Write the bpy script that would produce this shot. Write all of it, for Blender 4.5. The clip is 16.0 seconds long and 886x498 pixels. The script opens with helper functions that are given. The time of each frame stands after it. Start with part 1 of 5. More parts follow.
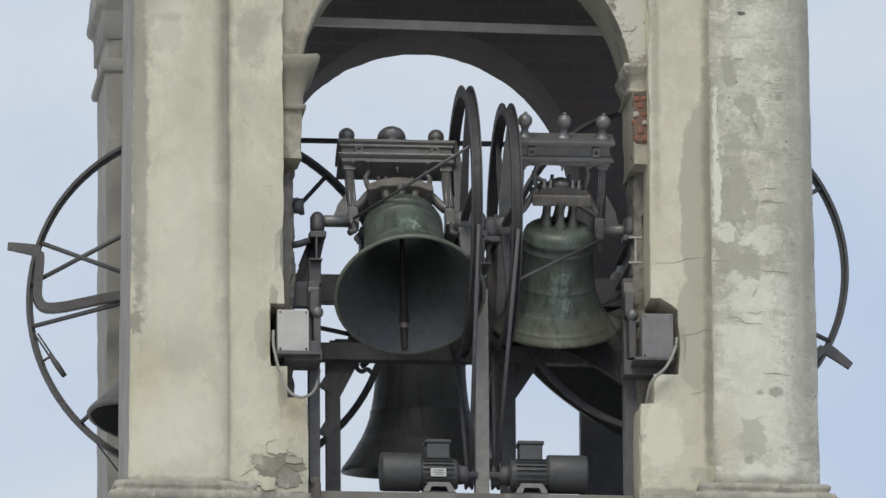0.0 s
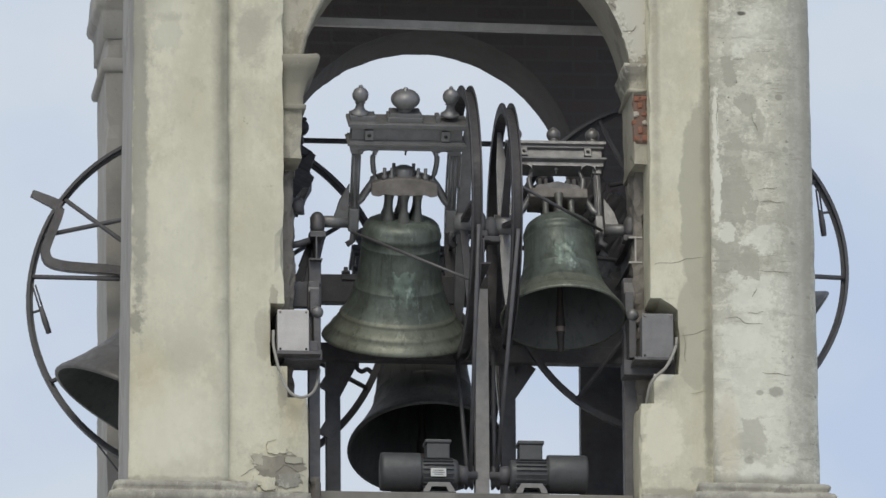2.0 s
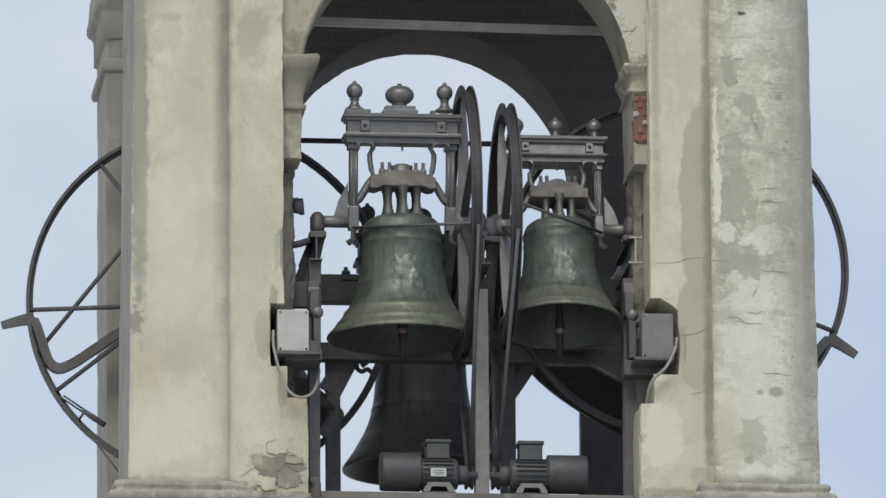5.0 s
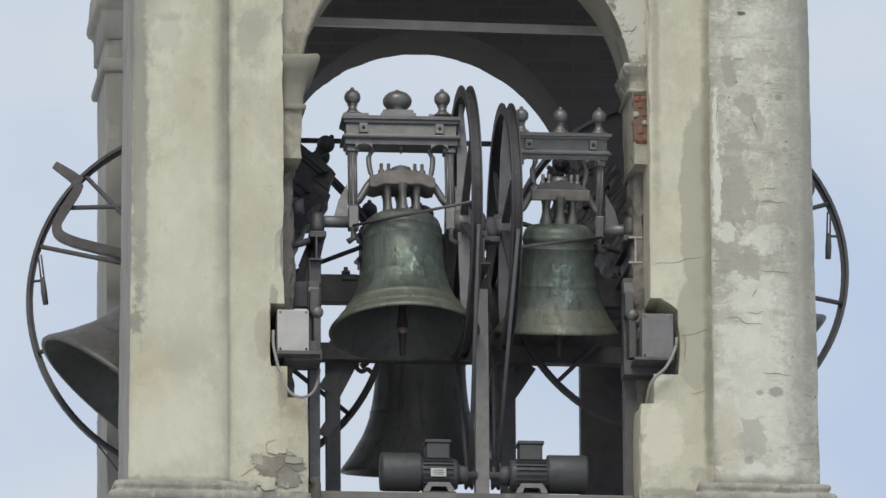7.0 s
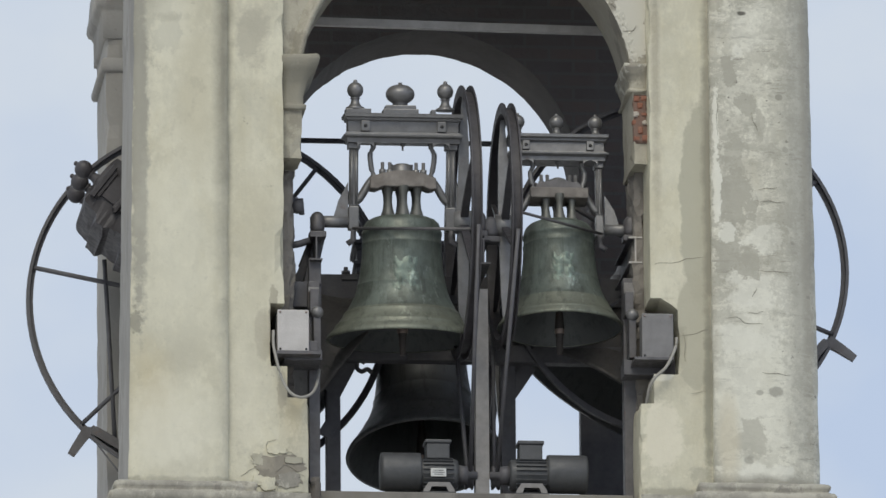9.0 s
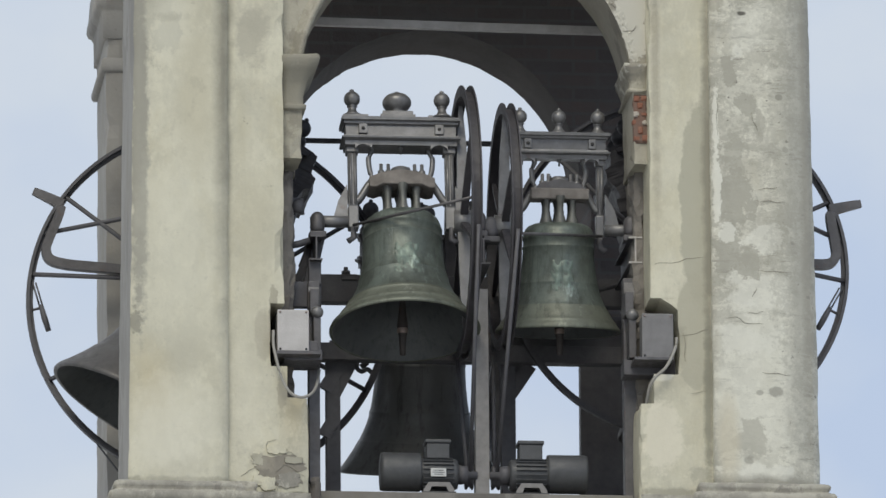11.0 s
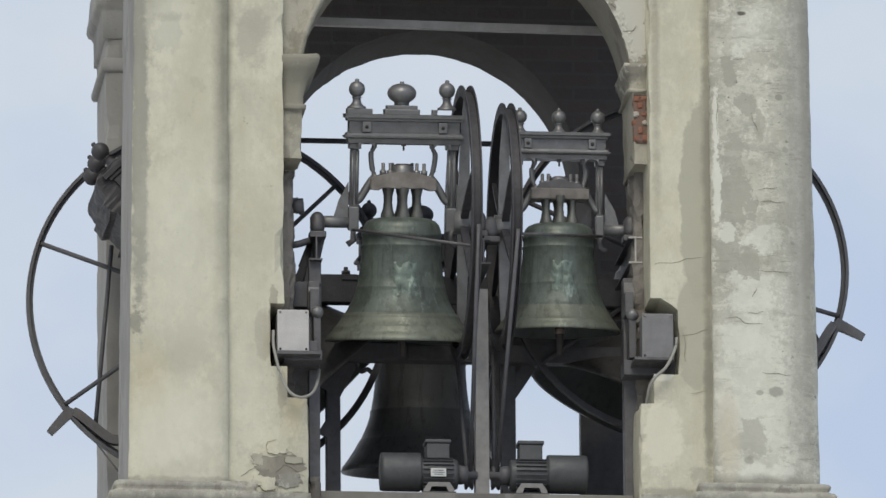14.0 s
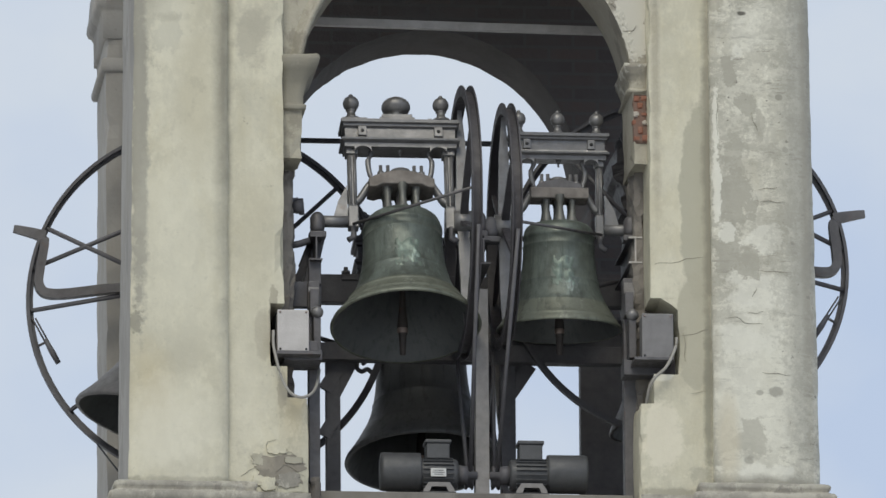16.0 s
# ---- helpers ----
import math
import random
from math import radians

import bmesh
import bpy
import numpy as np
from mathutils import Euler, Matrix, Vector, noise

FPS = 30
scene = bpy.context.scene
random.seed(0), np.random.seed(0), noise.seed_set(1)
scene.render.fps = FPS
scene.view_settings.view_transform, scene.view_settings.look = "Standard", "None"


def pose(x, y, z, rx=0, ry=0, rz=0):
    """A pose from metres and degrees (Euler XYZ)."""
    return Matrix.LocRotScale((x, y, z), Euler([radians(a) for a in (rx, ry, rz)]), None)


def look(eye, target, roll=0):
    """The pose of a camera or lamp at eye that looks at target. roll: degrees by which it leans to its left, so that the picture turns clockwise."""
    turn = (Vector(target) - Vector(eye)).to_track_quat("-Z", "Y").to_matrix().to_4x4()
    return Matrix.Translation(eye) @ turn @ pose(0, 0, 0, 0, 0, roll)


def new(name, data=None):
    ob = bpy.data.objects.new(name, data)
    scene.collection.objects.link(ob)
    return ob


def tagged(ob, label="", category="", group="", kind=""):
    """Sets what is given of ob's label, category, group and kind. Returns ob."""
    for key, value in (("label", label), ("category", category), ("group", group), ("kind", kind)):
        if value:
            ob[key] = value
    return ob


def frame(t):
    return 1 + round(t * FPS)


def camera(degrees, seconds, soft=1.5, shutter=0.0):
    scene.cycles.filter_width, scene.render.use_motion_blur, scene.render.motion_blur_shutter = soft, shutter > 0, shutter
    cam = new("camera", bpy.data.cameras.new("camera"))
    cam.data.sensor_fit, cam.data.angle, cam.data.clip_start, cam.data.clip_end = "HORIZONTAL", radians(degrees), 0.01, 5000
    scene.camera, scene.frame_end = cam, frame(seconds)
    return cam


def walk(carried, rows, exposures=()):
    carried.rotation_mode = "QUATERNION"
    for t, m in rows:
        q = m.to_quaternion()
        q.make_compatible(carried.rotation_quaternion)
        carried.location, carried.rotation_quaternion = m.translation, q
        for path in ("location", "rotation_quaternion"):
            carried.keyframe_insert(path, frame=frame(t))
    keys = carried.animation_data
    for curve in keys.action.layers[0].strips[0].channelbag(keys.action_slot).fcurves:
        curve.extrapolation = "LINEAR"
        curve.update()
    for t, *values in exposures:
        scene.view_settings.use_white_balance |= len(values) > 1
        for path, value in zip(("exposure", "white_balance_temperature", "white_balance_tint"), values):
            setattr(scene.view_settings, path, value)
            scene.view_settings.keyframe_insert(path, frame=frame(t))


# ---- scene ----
# ---- camera: on a tripod far below the belfry, it does not move ----
cam = camera(4.1923, 16.0, soft=1.5)
STAND = look((-6.2336, -58.0226, -12.7565), (-0.1352, 0.0000, 1.2502), -0.40)
walk(cam, [(0.0, STAND), (16.0, STAND)])

# ---- light: high thin cloud, a broad veiled sun in front of the tower ----
world = bpy.data.worlds.new("sky")
scene.world = world
world.use_nodes = True
wn, wl = world.node_tree.nodes, world.node_tree.links
wn.clear()
w_out = wn.new("ShaderNodeOutputWorld")
w_bg = wn.new("ShaderNodeBackground")
w_sky = wn.new("ShaderNodeTexSky")
w_sky.sky_type, w_sky.sun_disc = "NISHITA", False
w_sky.sun_elevation, w_sky.sun_rotation = radians(46), radians(193)
w_scale = wn.new("ShaderNodeMixRGB")
w_scale.blend_type = "MULTIPLY"
w_scale.inputs[0].default_value = 1.0
w_scale.inputs[2].default_value = (0.10, 0.10, 0.10, 1)
w_co = wn.new("ShaderNodeTexCoord")
w_map = wn.new("ShaderNodeMapping")
w_map.inputs["Scale"].default_value = (16, 16, 22)
w_map.inputs["Rotation"].default_value = (0.2, 0.5, 0.3)
w_noise = wn.new("ShaderNodeTexNoise")
w_noise.inputs["Scale"].default_value = 1.2
w_noise.inputs["Detail"].default_value = 5
w_noise.inputs["Roughness"].default_value = 0.5
w_ramp = wn.new("ShaderNodeValToRGB")
w_ramp.color_ramp.elements[0].position, w_ramp.color_ramp.elements[0].color = 0.36, (0.52, 0.615, 0.785, 1)
w_ramp.color_ramp.elements[1].position, w_ramp.color_ramp.elements[1].color = 0.62, (0.68, 0.733, 0.795, 1)
w_mix = wn.new("ShaderNodeMixRGB")
w_mix.inputs[0].default_value = 0.9
wl.new(w_co.outputs["Generated"], w_map.inputs[0])
wl.new(w_map.outputs[0], w_noise.inputs["Vector"])
w_dot = wn.new("ShaderNodeVectorMath")
w_dot.operation = "DOT_PRODUCT"
w_dot.inputs[1].default_value = (-0.994, 0.104, 0.0)
w_sum = wn.new("ShaderNodeMath")
w_sum.operation = "MULTIPLY_ADD"
w_sum.inputs[1].default_value = 1.8
wl.new(w_co.outputs["Generated"], w_dot.inputs[0])
wl.new(w_dot.outputs["Value"], w_sum.inputs[0])
wl.new(w_noise.outputs["Fac"], w_sum.inputs[2])
wl.new(w_sum.outputs[0], w_ramp.inputs[0])
wl.new(w_sky.outputs[0], w_scale.inputs[1])
wl.new(w_scale.outputs[0], w_mix.inputs[1])
wl.new(w_ramp.outputs[0], w_mix.inputs[2])
wl.new(w_mix.outputs[0], w_bg.inputs[0])
w_bg.inputs[1].default_value = 1.0
wl.new(w_bg.outputs[0], w_out.inputs[0])
sun_data = bpy.data.lights.new("sun", "SUN")
sun_data.energy, sun_data.angle, sun_data.color = 1.56, radians(28), (1.0, 0.94, 0.785)
sun = new("sun", sun_data)
sun.matrix_basis = look((-5, -21, 23), (0, 0, 1))
scene.view_settings.exposure = 0.0


# ---- materials ----
def shader(name):
    m = bpy.data.materials.new(name)
    m.use_nodes = True
    n, l = m.node_tree.nodes, m.node_tree.links
    return m, n, l, n["Principled BSDF"]


def noise_fac(n, l, scale, detail=6, rough=0.6, lo=0.35, hi=0.65, stretch=(1, 1, 1), shift=(0, 0, 0), space="Object"):
    co = n.new("ShaderNodeTexCoord")
    mp = n.new("ShaderNodeMapping")
    mp.inputs["Scale"].default_value = stretch
    mp.inputs["Location"].default_value = shift
    tx = n.new("ShaderNodeTexNoise")
    tx.inputs["Scale"].default_value, tx.inputs["Detail"].default_value, tx.inputs["Roughness"].default_value = scale, detail, rough
    rp = n.new("ShaderNodeMapRange")
    rp.inputs["From Min"].default_value, rp.inputs["From Max"].default_value = lo, hi
    l.new(co.outputs[space], mp.inputs[0])
    l.new(mp.outputs[0], tx.inputs["Vector"])
    l.new(tx.outputs["Fac"], rp.inputs["Value"])
    return rp.outputs[0]


def mixed(n, l, fac, a, b, blend="MIX"):
    mx = n.new("ShaderNodeMixRGB")
    mx.blend_type = blend
    for i, v in enumerate((fac, a, b)):
        if hasattr(v, "is_linked"):
            l.new(v, mx.inputs[i])
        elif i == 0:
            mx.inputs[0].default_value = v
        else:
            mx.inputs[i].default_value = (*v, 1)
    return mx.outputs[0]


def scaled(n, l, v, k):
    mt = n.new("ShaderNodeMath")
    mt.operation = "MULTIPLY"
    l.new(v, mt.inputs[0])
    mt.inputs[1].default_value = k
    return mt.outputs[0]


def bump(n, l, bsdf, height, strength=0.3, distance=0.01):
    b = n.new("ShaderNodeBump")
    b.inputs["Strength"].default_value, b.inputs["Distance"].default_value = strength, distance
    l.new(height, b.inputs["Height"])
    l.new(b.outputs[0], bsdf.inputs["Normal"])


def stain_or_shade(n, l, c, centre, radii, colour, strength, soft=0.15, fray=0.35, freq=5.0):
    """A weather-stained patch of its own shape, or painted shade, on a wall across x: a frayed oval."""
    co = n.new("ShaderNodeTexCoord")
    nz = n.new("ShaderNodeTexNoise")
    nz.inputs["Scale"].default_value, nz.inputs["Detail"].default_value, nz.inputs["Roughness"].default_value = freq, 8, 0.68
    mp = n.new("ShaderNodeMapping")
    mp.inputs["Scale"].default_value = (1 / radii[0], 0, 1 / radii[1])
    mp.inputs["Location"].default_value = (-centre[0] / radii[0], 0, -centre[1] / radii[1])
    ln = n.new("ShaderNodeVectorMath")
    ln.operation = "LENGTH"
    ad = n.new("ShaderNodeMath")
    ad.operation = "MULTIPLY_ADD"
    ad.inputs[1].default_value = fray * 4
    sb = n.new("ShaderNodeMath")
    sb.operation = "SUBTRACT"
    sb.inputs[1].default_value = fray * 2
    rp = n.new("ShaderNodeMapRange")
    rp.inputs["From Min"].default_value, rp.inputs["From Max"].default_value = 1 + soft, 1 - soft
    rp.inputs["To Max"].default_value = strength
    l.new(co.outputs["Object"], mp.inputs[0])
    l.new(co.outputs["Object"], nz.inputs["Vector"])
    l.new(mp.outputs[0], ln.inputs[0])
    l.new(nz.outputs["Fac"], ad.inputs[0])
    l.new(ln.outputs["Value"], ad.inputs[2])
    l.new(ad.outputs[0], sb.inputs[0])
    l.new(sb.outputs[0], rp.inputs["Value"])
    return mixed(n, l, rp.outputs[0], c, colour)


def plaster(name, base, second, patch, patch_amount, dirt=(0.16, 0.15, 0.13), shift=(0, 0, 0), stains_and_shades=(), flecks=0.0, mottle=0.0):
    """Lime plaster: large tone changes, hard-edged flaked patches, dark specks and fine grain."""
    m, n, l, b = shader(name)
    c = mixed(n, l, noise_fac(n, l, 1.6, 6, 0.62, 0.34, 0.66, (1, 1, 0.6), shift), base, second)
    c = mixed(n, l, scaled(n, l, noise_fac(n, l, 3.0, 7, 0.6, 0.42, 0.60, (1.2, 1, 0.7), (shift[0] + 5, 1, 9)), 0.5), c, [min(0.74, v * 1.10) for v in base])
    c = mixed(n, l, scaled(n, l, noise_fac(n, l, 2.2, 8, 0.65, 0.52, 0.66, (1.5, 1, 0.7), (shift[0] + 13, 5, 1)), 0.45), c, [v * w for v, w in zip(second, (0.96, 0.92, 0.80))])
    c = mixed(n, l, scaled(n, l, noise_fac(n, l, 1.7, 9, 0.66, 0.565 - patch_amount, 0.59 - patch_amount, (1.2, 1, 0.75), (3.1 + shift[0], 1, 2 + shift[2])), 0.75), c, patch)
    c = mixed(n, l, scaled(n, l, noise_fac(n, l, 7.0, 6, 0.7, 0.60, 0.80, (1, 1, 0.8), shift), 0.55), c, dirt)
    c = mixed(n, l, scaled(n, l, noise_fac(n, l, 22.0, 4, 0.6, 0.69, 0.78), 0.7), c, dirt)
    c = mixed(n, l, scaled(n, l, noise_fac(n, l, 3.5, 6, 0.65, 0.5, 0.8, (2.2, 2.2, 0.4), shift), 0.16), c, dirt)
    c = mixed(n, l, scaled(n, l, noise_fac(n, l, 4.5, 10, 0.75, 0.47, 0.62, (1, 1, 0.9), (shift[0] + 8, 3, 5)), 0.32), c, patch)
    c = mixed(n, l, scaled(n, l, noise_fac(n, l, 13, 8, 0.75, 0.54, 0.66, (1, 1, 0.8), (shift[0] + 2, 4, 1)), 0.30 + 3 * max(0.0, patch_amount)), c, patch)
    c = mixed(n, l, scaled(n, l, noise_fac(n, l, 2.6, 9, 0.7, 0.52, 0.62, (1.3, 1, 0.8), (shift[0] + 1, 6, 2)), 0.35), c, base)
    if flecks:
        c = mixed(n, l, scaled(n, l, noise_fac(n, l, 5.0, 9, 0.72, 0.50, 0.60, (1, 1, 0.8), (9, 2, 4)), 0.55 * flecks), c, patch)
        c = mixed(n, l, scaled(n, l, noise_fac(n, l, 8.0, 9, 0.72, 0.53, 0.60, (1.1, 1, 0.8), (3, 7, 1)), 0.8 * flecks), c, [min(0.76, v * 1.16) for v in base])
        c = mixed(n, l, scaled(n, l, noise_fac(n, l, 17.0, 6, 0.7, 0.63, 0.70, (0.7, 1, 1.5), (5, 1, 8)), 0.8 * flecks), c, dirt)
    if flecks > 0.9:
        c = mixed(n, l, scaled(n, l, noise_fac(n, l, 9.0, 5, 0.6, 0.595, 0.635, (0.45, 1, 1.6), (2, 5, 3)), 0.6), c, dirt)
        c = mixed(n, l, scaled(n, l, noise_fac(n, l, 26.0, 3, 0.5, 0.63, 0.68, (0.7, 1, 1.2), (6, 2, 9)), 0.85), c, dirt)
        c = mixed(n, l, scaled(n, l, noise_fac(n, l, 3.2, 9, 0.72, 0.54, 0.575, (1.3, 1, 0.9), (7, 9, 6)), 0.75), c, (0.70, 0.69, 0.62))
    if mottle:
        # scraped and re-skimmed areas, hard-edged and a little wider than tall, with pits
        c = mixed(n, l, scaled(n, l, noise_fac(n, l, 4.2, 12, 0.78, 0.505, 0.525, (0.8, 1, 1.1), (11, 2, 3)), 0.40 * mottle), c, patch)
        c = mixed(n, l, scaled(n, l, noise_fac(n, l, 7.5, 12, 0.80, 0.53, 0.55, (0.6, 1, 1.2), (4, 8, 13)), 0.45 * mottle), c, [min(0.74, v * 1.20) for v in base])
        c = mixed(n, l, scaled(n, l, noise_fac(n, l, 11, 10, 0.78, 0.57, 0.59, (0.5, 1, 1.4), (1, 8, 6)), 0.55 * mottle), c, patch)
        c = mixed(n, l, scaled(n, l, noise_fac(n, l, 15, 8, 0.7, 0.60, 0.63, (0.28, 1, 1.9), (7, 1, 2)), 0.45 * mottle), c, dirt)
        c = mixed(n, l, scaled(n, l, noise_fac(n, l, 20, 6, 0.7, 0.60, 0.64, (0.9, 1, 1.0), (2, 9, 5)), 0.40 * mottle), c, patch)
        c = mixed(n, l, scaled(n, l, noise_fac(n, l, 34, 3, 0.5, 0.69, 0.72, (0.8, 1, 1), (3, 3, 9)), 0.9 * mottle), c, dirt)
    for s in stains_and_shades:
        c = stain_or_shade(n, l, c, *s)
    l.new(c, b.inputs["Base Color"])
    b.inputs["Roughness"].default_value = 0.92
    h = mixed(n, l, 0.45, noise_fac(n, l, 9, 8, 0.65, 0.2, 0.8), noise_fac(n, l, 70, 4, 0.6, 0.2, 0.8))
    bump(n, l, b, h, 0.22, 0.010)
    return m


def metal_paint(name, a, b_col, rough=0.5, metal=0.3, rust=0.0, scale=14):
    m, n, l, b = shader(name)
    c = mixed(n, l, noise_fac(n, l, scale, 6, 0.65, 0.35, 0.68), a, b_col)
    if rust:
        c = mixed(n, l, scaled(n, l, noise_fac(n, l, 9, 8, 0.7, 0.66 - rust * 0.2, 0.78 - rust * 0.2), 0.8), c, (0.13, 0.06, 0.035))
    l.new(c, b.inputs["Base Color"])
    r = n.new("ShaderNodeMapRange")
    r.inputs["To Min"].default_value, r.inputs["To Max"].default_value = rough - 0.12, rough + 0.15
    l.new(noise_fac(n, l, 30, 5, 0.6, 0.3, 0.7), r.inputs["Value"])
    l.new(r.outputs[0], b.inputs["Roughness"])
    b.inputs["Metallic"].default_value = metal
    bump(n, l, b, noise_fac(n, l, 60, 5, 0.6, 0.2, 0.8), 0.25, 0.004)
    return m


def bronze(name, dark, green, pale):
    """Weathered bell bronze: brown-green skin, verdigris patches and pale vertical streaks."""
    m, n, l, b = shader(name)
    c = mixed(n, l, noise_fac(n, l, 6, 9, 0.7, 0.40, 0.60, (1, 1, 0.8)), dark, green)
    c = mixed(n, l, scaled(n, l, noise_fac(n, l, 30, 6, 0.7, 0.45, 0.7), 0.4), c, green)
    c = mixed(n, l, scaled(n, l, noise_fac(n, l, 11, 9, 0.75, 0.57, 0.68, (1, 1, 0.4)), 0.7), c, pale)
    c = mixed(n, l, scaled(n, l, noise_fac(n, l, 20, 6, 0.7, 0.52, 0.68, (1.4, 1.4, 0.16)), 0.6), c, (0.04, 0.045, 0.038))
    l.new(c, b.inputs["Base Color"])
    b.inputs["Metallic"].default_value = 0.35
    r = n.new("ShaderNodeMapRange")
    r.inputs["To Min"].default_value, r.inputs["To Max"].default_value = 0.34, 0.62
    l.new(noise_fac(n, l, 12, 6, 0.7, 0.3, 0.7), r.inputs["Value"])
    l.new(r.outputs[0], b.inputs["Roughness"])
    bump(n, l, b, noise_fac(n, l, 45, 6, 0.65, 0.2, 0.8), 0.3, 0.004)
    return m


def brickwork(name, a, b_col, mortar):
    m, n, l, b = shader(name)
    co = n.new("ShaderNodeTexCoord")
    mp = n.new("ShaderNodeMapping")
    mp.inputs["Rotation"].default_value = (radians(90), 0, 0)
    bt = n.new("ShaderNodeTexBrick")
    bt.inputs["Scale"].default_value = 1.0
    bt.inputs["Brick Width"].default_value, bt.inputs["Row Height"].default_value = 0.25, 0.07
    bt.inputs["Mortar Size"].default_value = 0.008
    bt.inputs["Color1"].default_value, bt.inputs["Color2"].default_value, bt.inputs["Mortar"].default_value = (*a, 1), (*b_col, 1), (*mortar, 1)
    l.new(co.outputs["Object"], mp.inputs[0])
    l.new(mp.outputs[0], bt.inputs["Vector"])
    c = mixed(n, l, scaled(n, l, noise_fac(n, l, 3, 7, 0.65, 0.42, 0.62), 0.8), bt.outputs["Color"], mortar)
    l.new(c, b.inputs["Base Color"])
    b.inputs["Roughness"].default_value = 0.95
    bump(n, l, b, noise_fac(n, l, 18, 7, 0.65, 0.2, 0.8), 0.5, 0.015)
    return m


M_CREAM = plaster("cream_plaster", (0.615, 0.588, 0.468), (0.50, 0.472, 0.366), (0.41, 0.395, 0.32), -0.04, flecks=0.35, stains_and_shades=(
    ((-1.643, 1.773), (0.042, 0.95), (0.29, 0.28, 0.24), 0.85, 0.22, 0.55, 13),
    # west groove: grime, with the shade of the crease put into the colour
    ((-1.229, 2.157), (0.034, 0.80), (0.23, 0.215, 0.17), 0.75, 0.8, 0.5, 9),
    ((-1.080, 2.349), (0.08, 0.14), (0.36, 0.34, 0.28), 0.6, 0.3, 0.7, 11),
    ((-1.664, 0.853), (0.035, 0.06), (0.25, 0.24, 0.20), 0.75, 0.15, 0.9, 20),
    ((-1.412, 0.714), (0.10, 0.12), (0.43, 0.41, 0.33), 0.6, 0.5, 0.7, 9),
    ((-1.580, 0.511), (0.09, 0.20), (0.50, 0.435, 0.285), 0.5, 0.6, 0.4, 7),
    ((-0.875, 0.450), (0.06, 0.17), (0.42, 0.36, 0.235), 0.6, 0.7, 0.3, 6),
    ((-1.455, 0.060), (0.34, 0.016), (0.27, 0.26, 0.21), 0.6, 0.4, 0.9, 14),
    ((1.019, 0.045), (0.16, 0.022), (0.27, 0.26, 0.21), 0.6, 0.4, 0.9, 14),
    ((-1.493, 2.383), (0.10, 0.16), (0.66, 0.64, 0.53), 0.5, 0.4, 0.4, 6),
    ((-1.439, 1.287), (0.16, 0.50), (0.64, 0.62, 0.51), 0.45, 0.6, 0.5, 4),
    ((1.162, 1.522), (0.105, 0.50), (0.40, 0.385, 0.305), 0.85, 0.05, 0.22, 7),
    ((1.121, 0.857), (0.085, 0.29), (0.42, 0.40, 0.315), 0.85, 0.05, 0.25, 8),
    ((0.949, 0.667), (0.07, 0.06), (0.66, 0.645, 0.56), 0.7, 0.1, 0.3, 10),
    ((-1.025, 0.820), (0.045, 0.14), (0.42, 0.39, 0.31), 0.7, 0.1, 0.3, 10),
    ((-0.975, 0.907), (0.022, 0.15), (0.34, 0.315, 0.25), 0.8, 0.1, 0.7, 16),
    ((-0.931, 0.535), (0.025, 0.10), (0.36, 0.33, 0.26), 0.7, 0.1, 0.7, 16),
    ((0.957, 0.337), (0.10, 0.17), (0.68, 0.64, 0.52), 0.7, 0.1, 0.5, 8),
    # next two: crease shade down the east groove, painted as dark strips
    ((1.199, 1.697), (0.026, 1.2), (0.24, 0.23, 0.19), 0.75, 0.5, 0.5, 12),
    ((1.190, 0.484), (0.022, 0.40), (0.24, 0.235, 0.19), 0.75, 0.4, 0.5, 12),
    ((0.943, 2.186), (0.020, 0.60), (0.33, 0.30, 0.24), 0.6, 0.5, 0.6, 12),
    ((1.150, 0.130), (0.05, 0.050), (0.30, 0.29, 0.24), 0.5, 0.3, 1.0, 16),
    ((-1.367, 1.981), (0.09, 0.30), (0.50, 0.465, 0.35), 0.6, 0.5, 0.6, 6),
    ((-1.069, 1.308), (0.09, 0.30), (0.50, 0.465, 0.35), 0.5, 0.5, 0.6, 6),
    ((-1.493, 2.412), (0.07, 0.02), (0.36, 0.34, 0.27), 0.4, 0.5, 0.9, 18),
    ((-1.480, 0.300), (0.19, 0.24), (0.70, 0.675, 0.565), 0.55, 0.5, 0.6, 6),
    ((-1.120, 0.420), (0.10, 0.30), (0.68, 0.65, 0.53), 0.45, 0.5, 0.6, 7)))
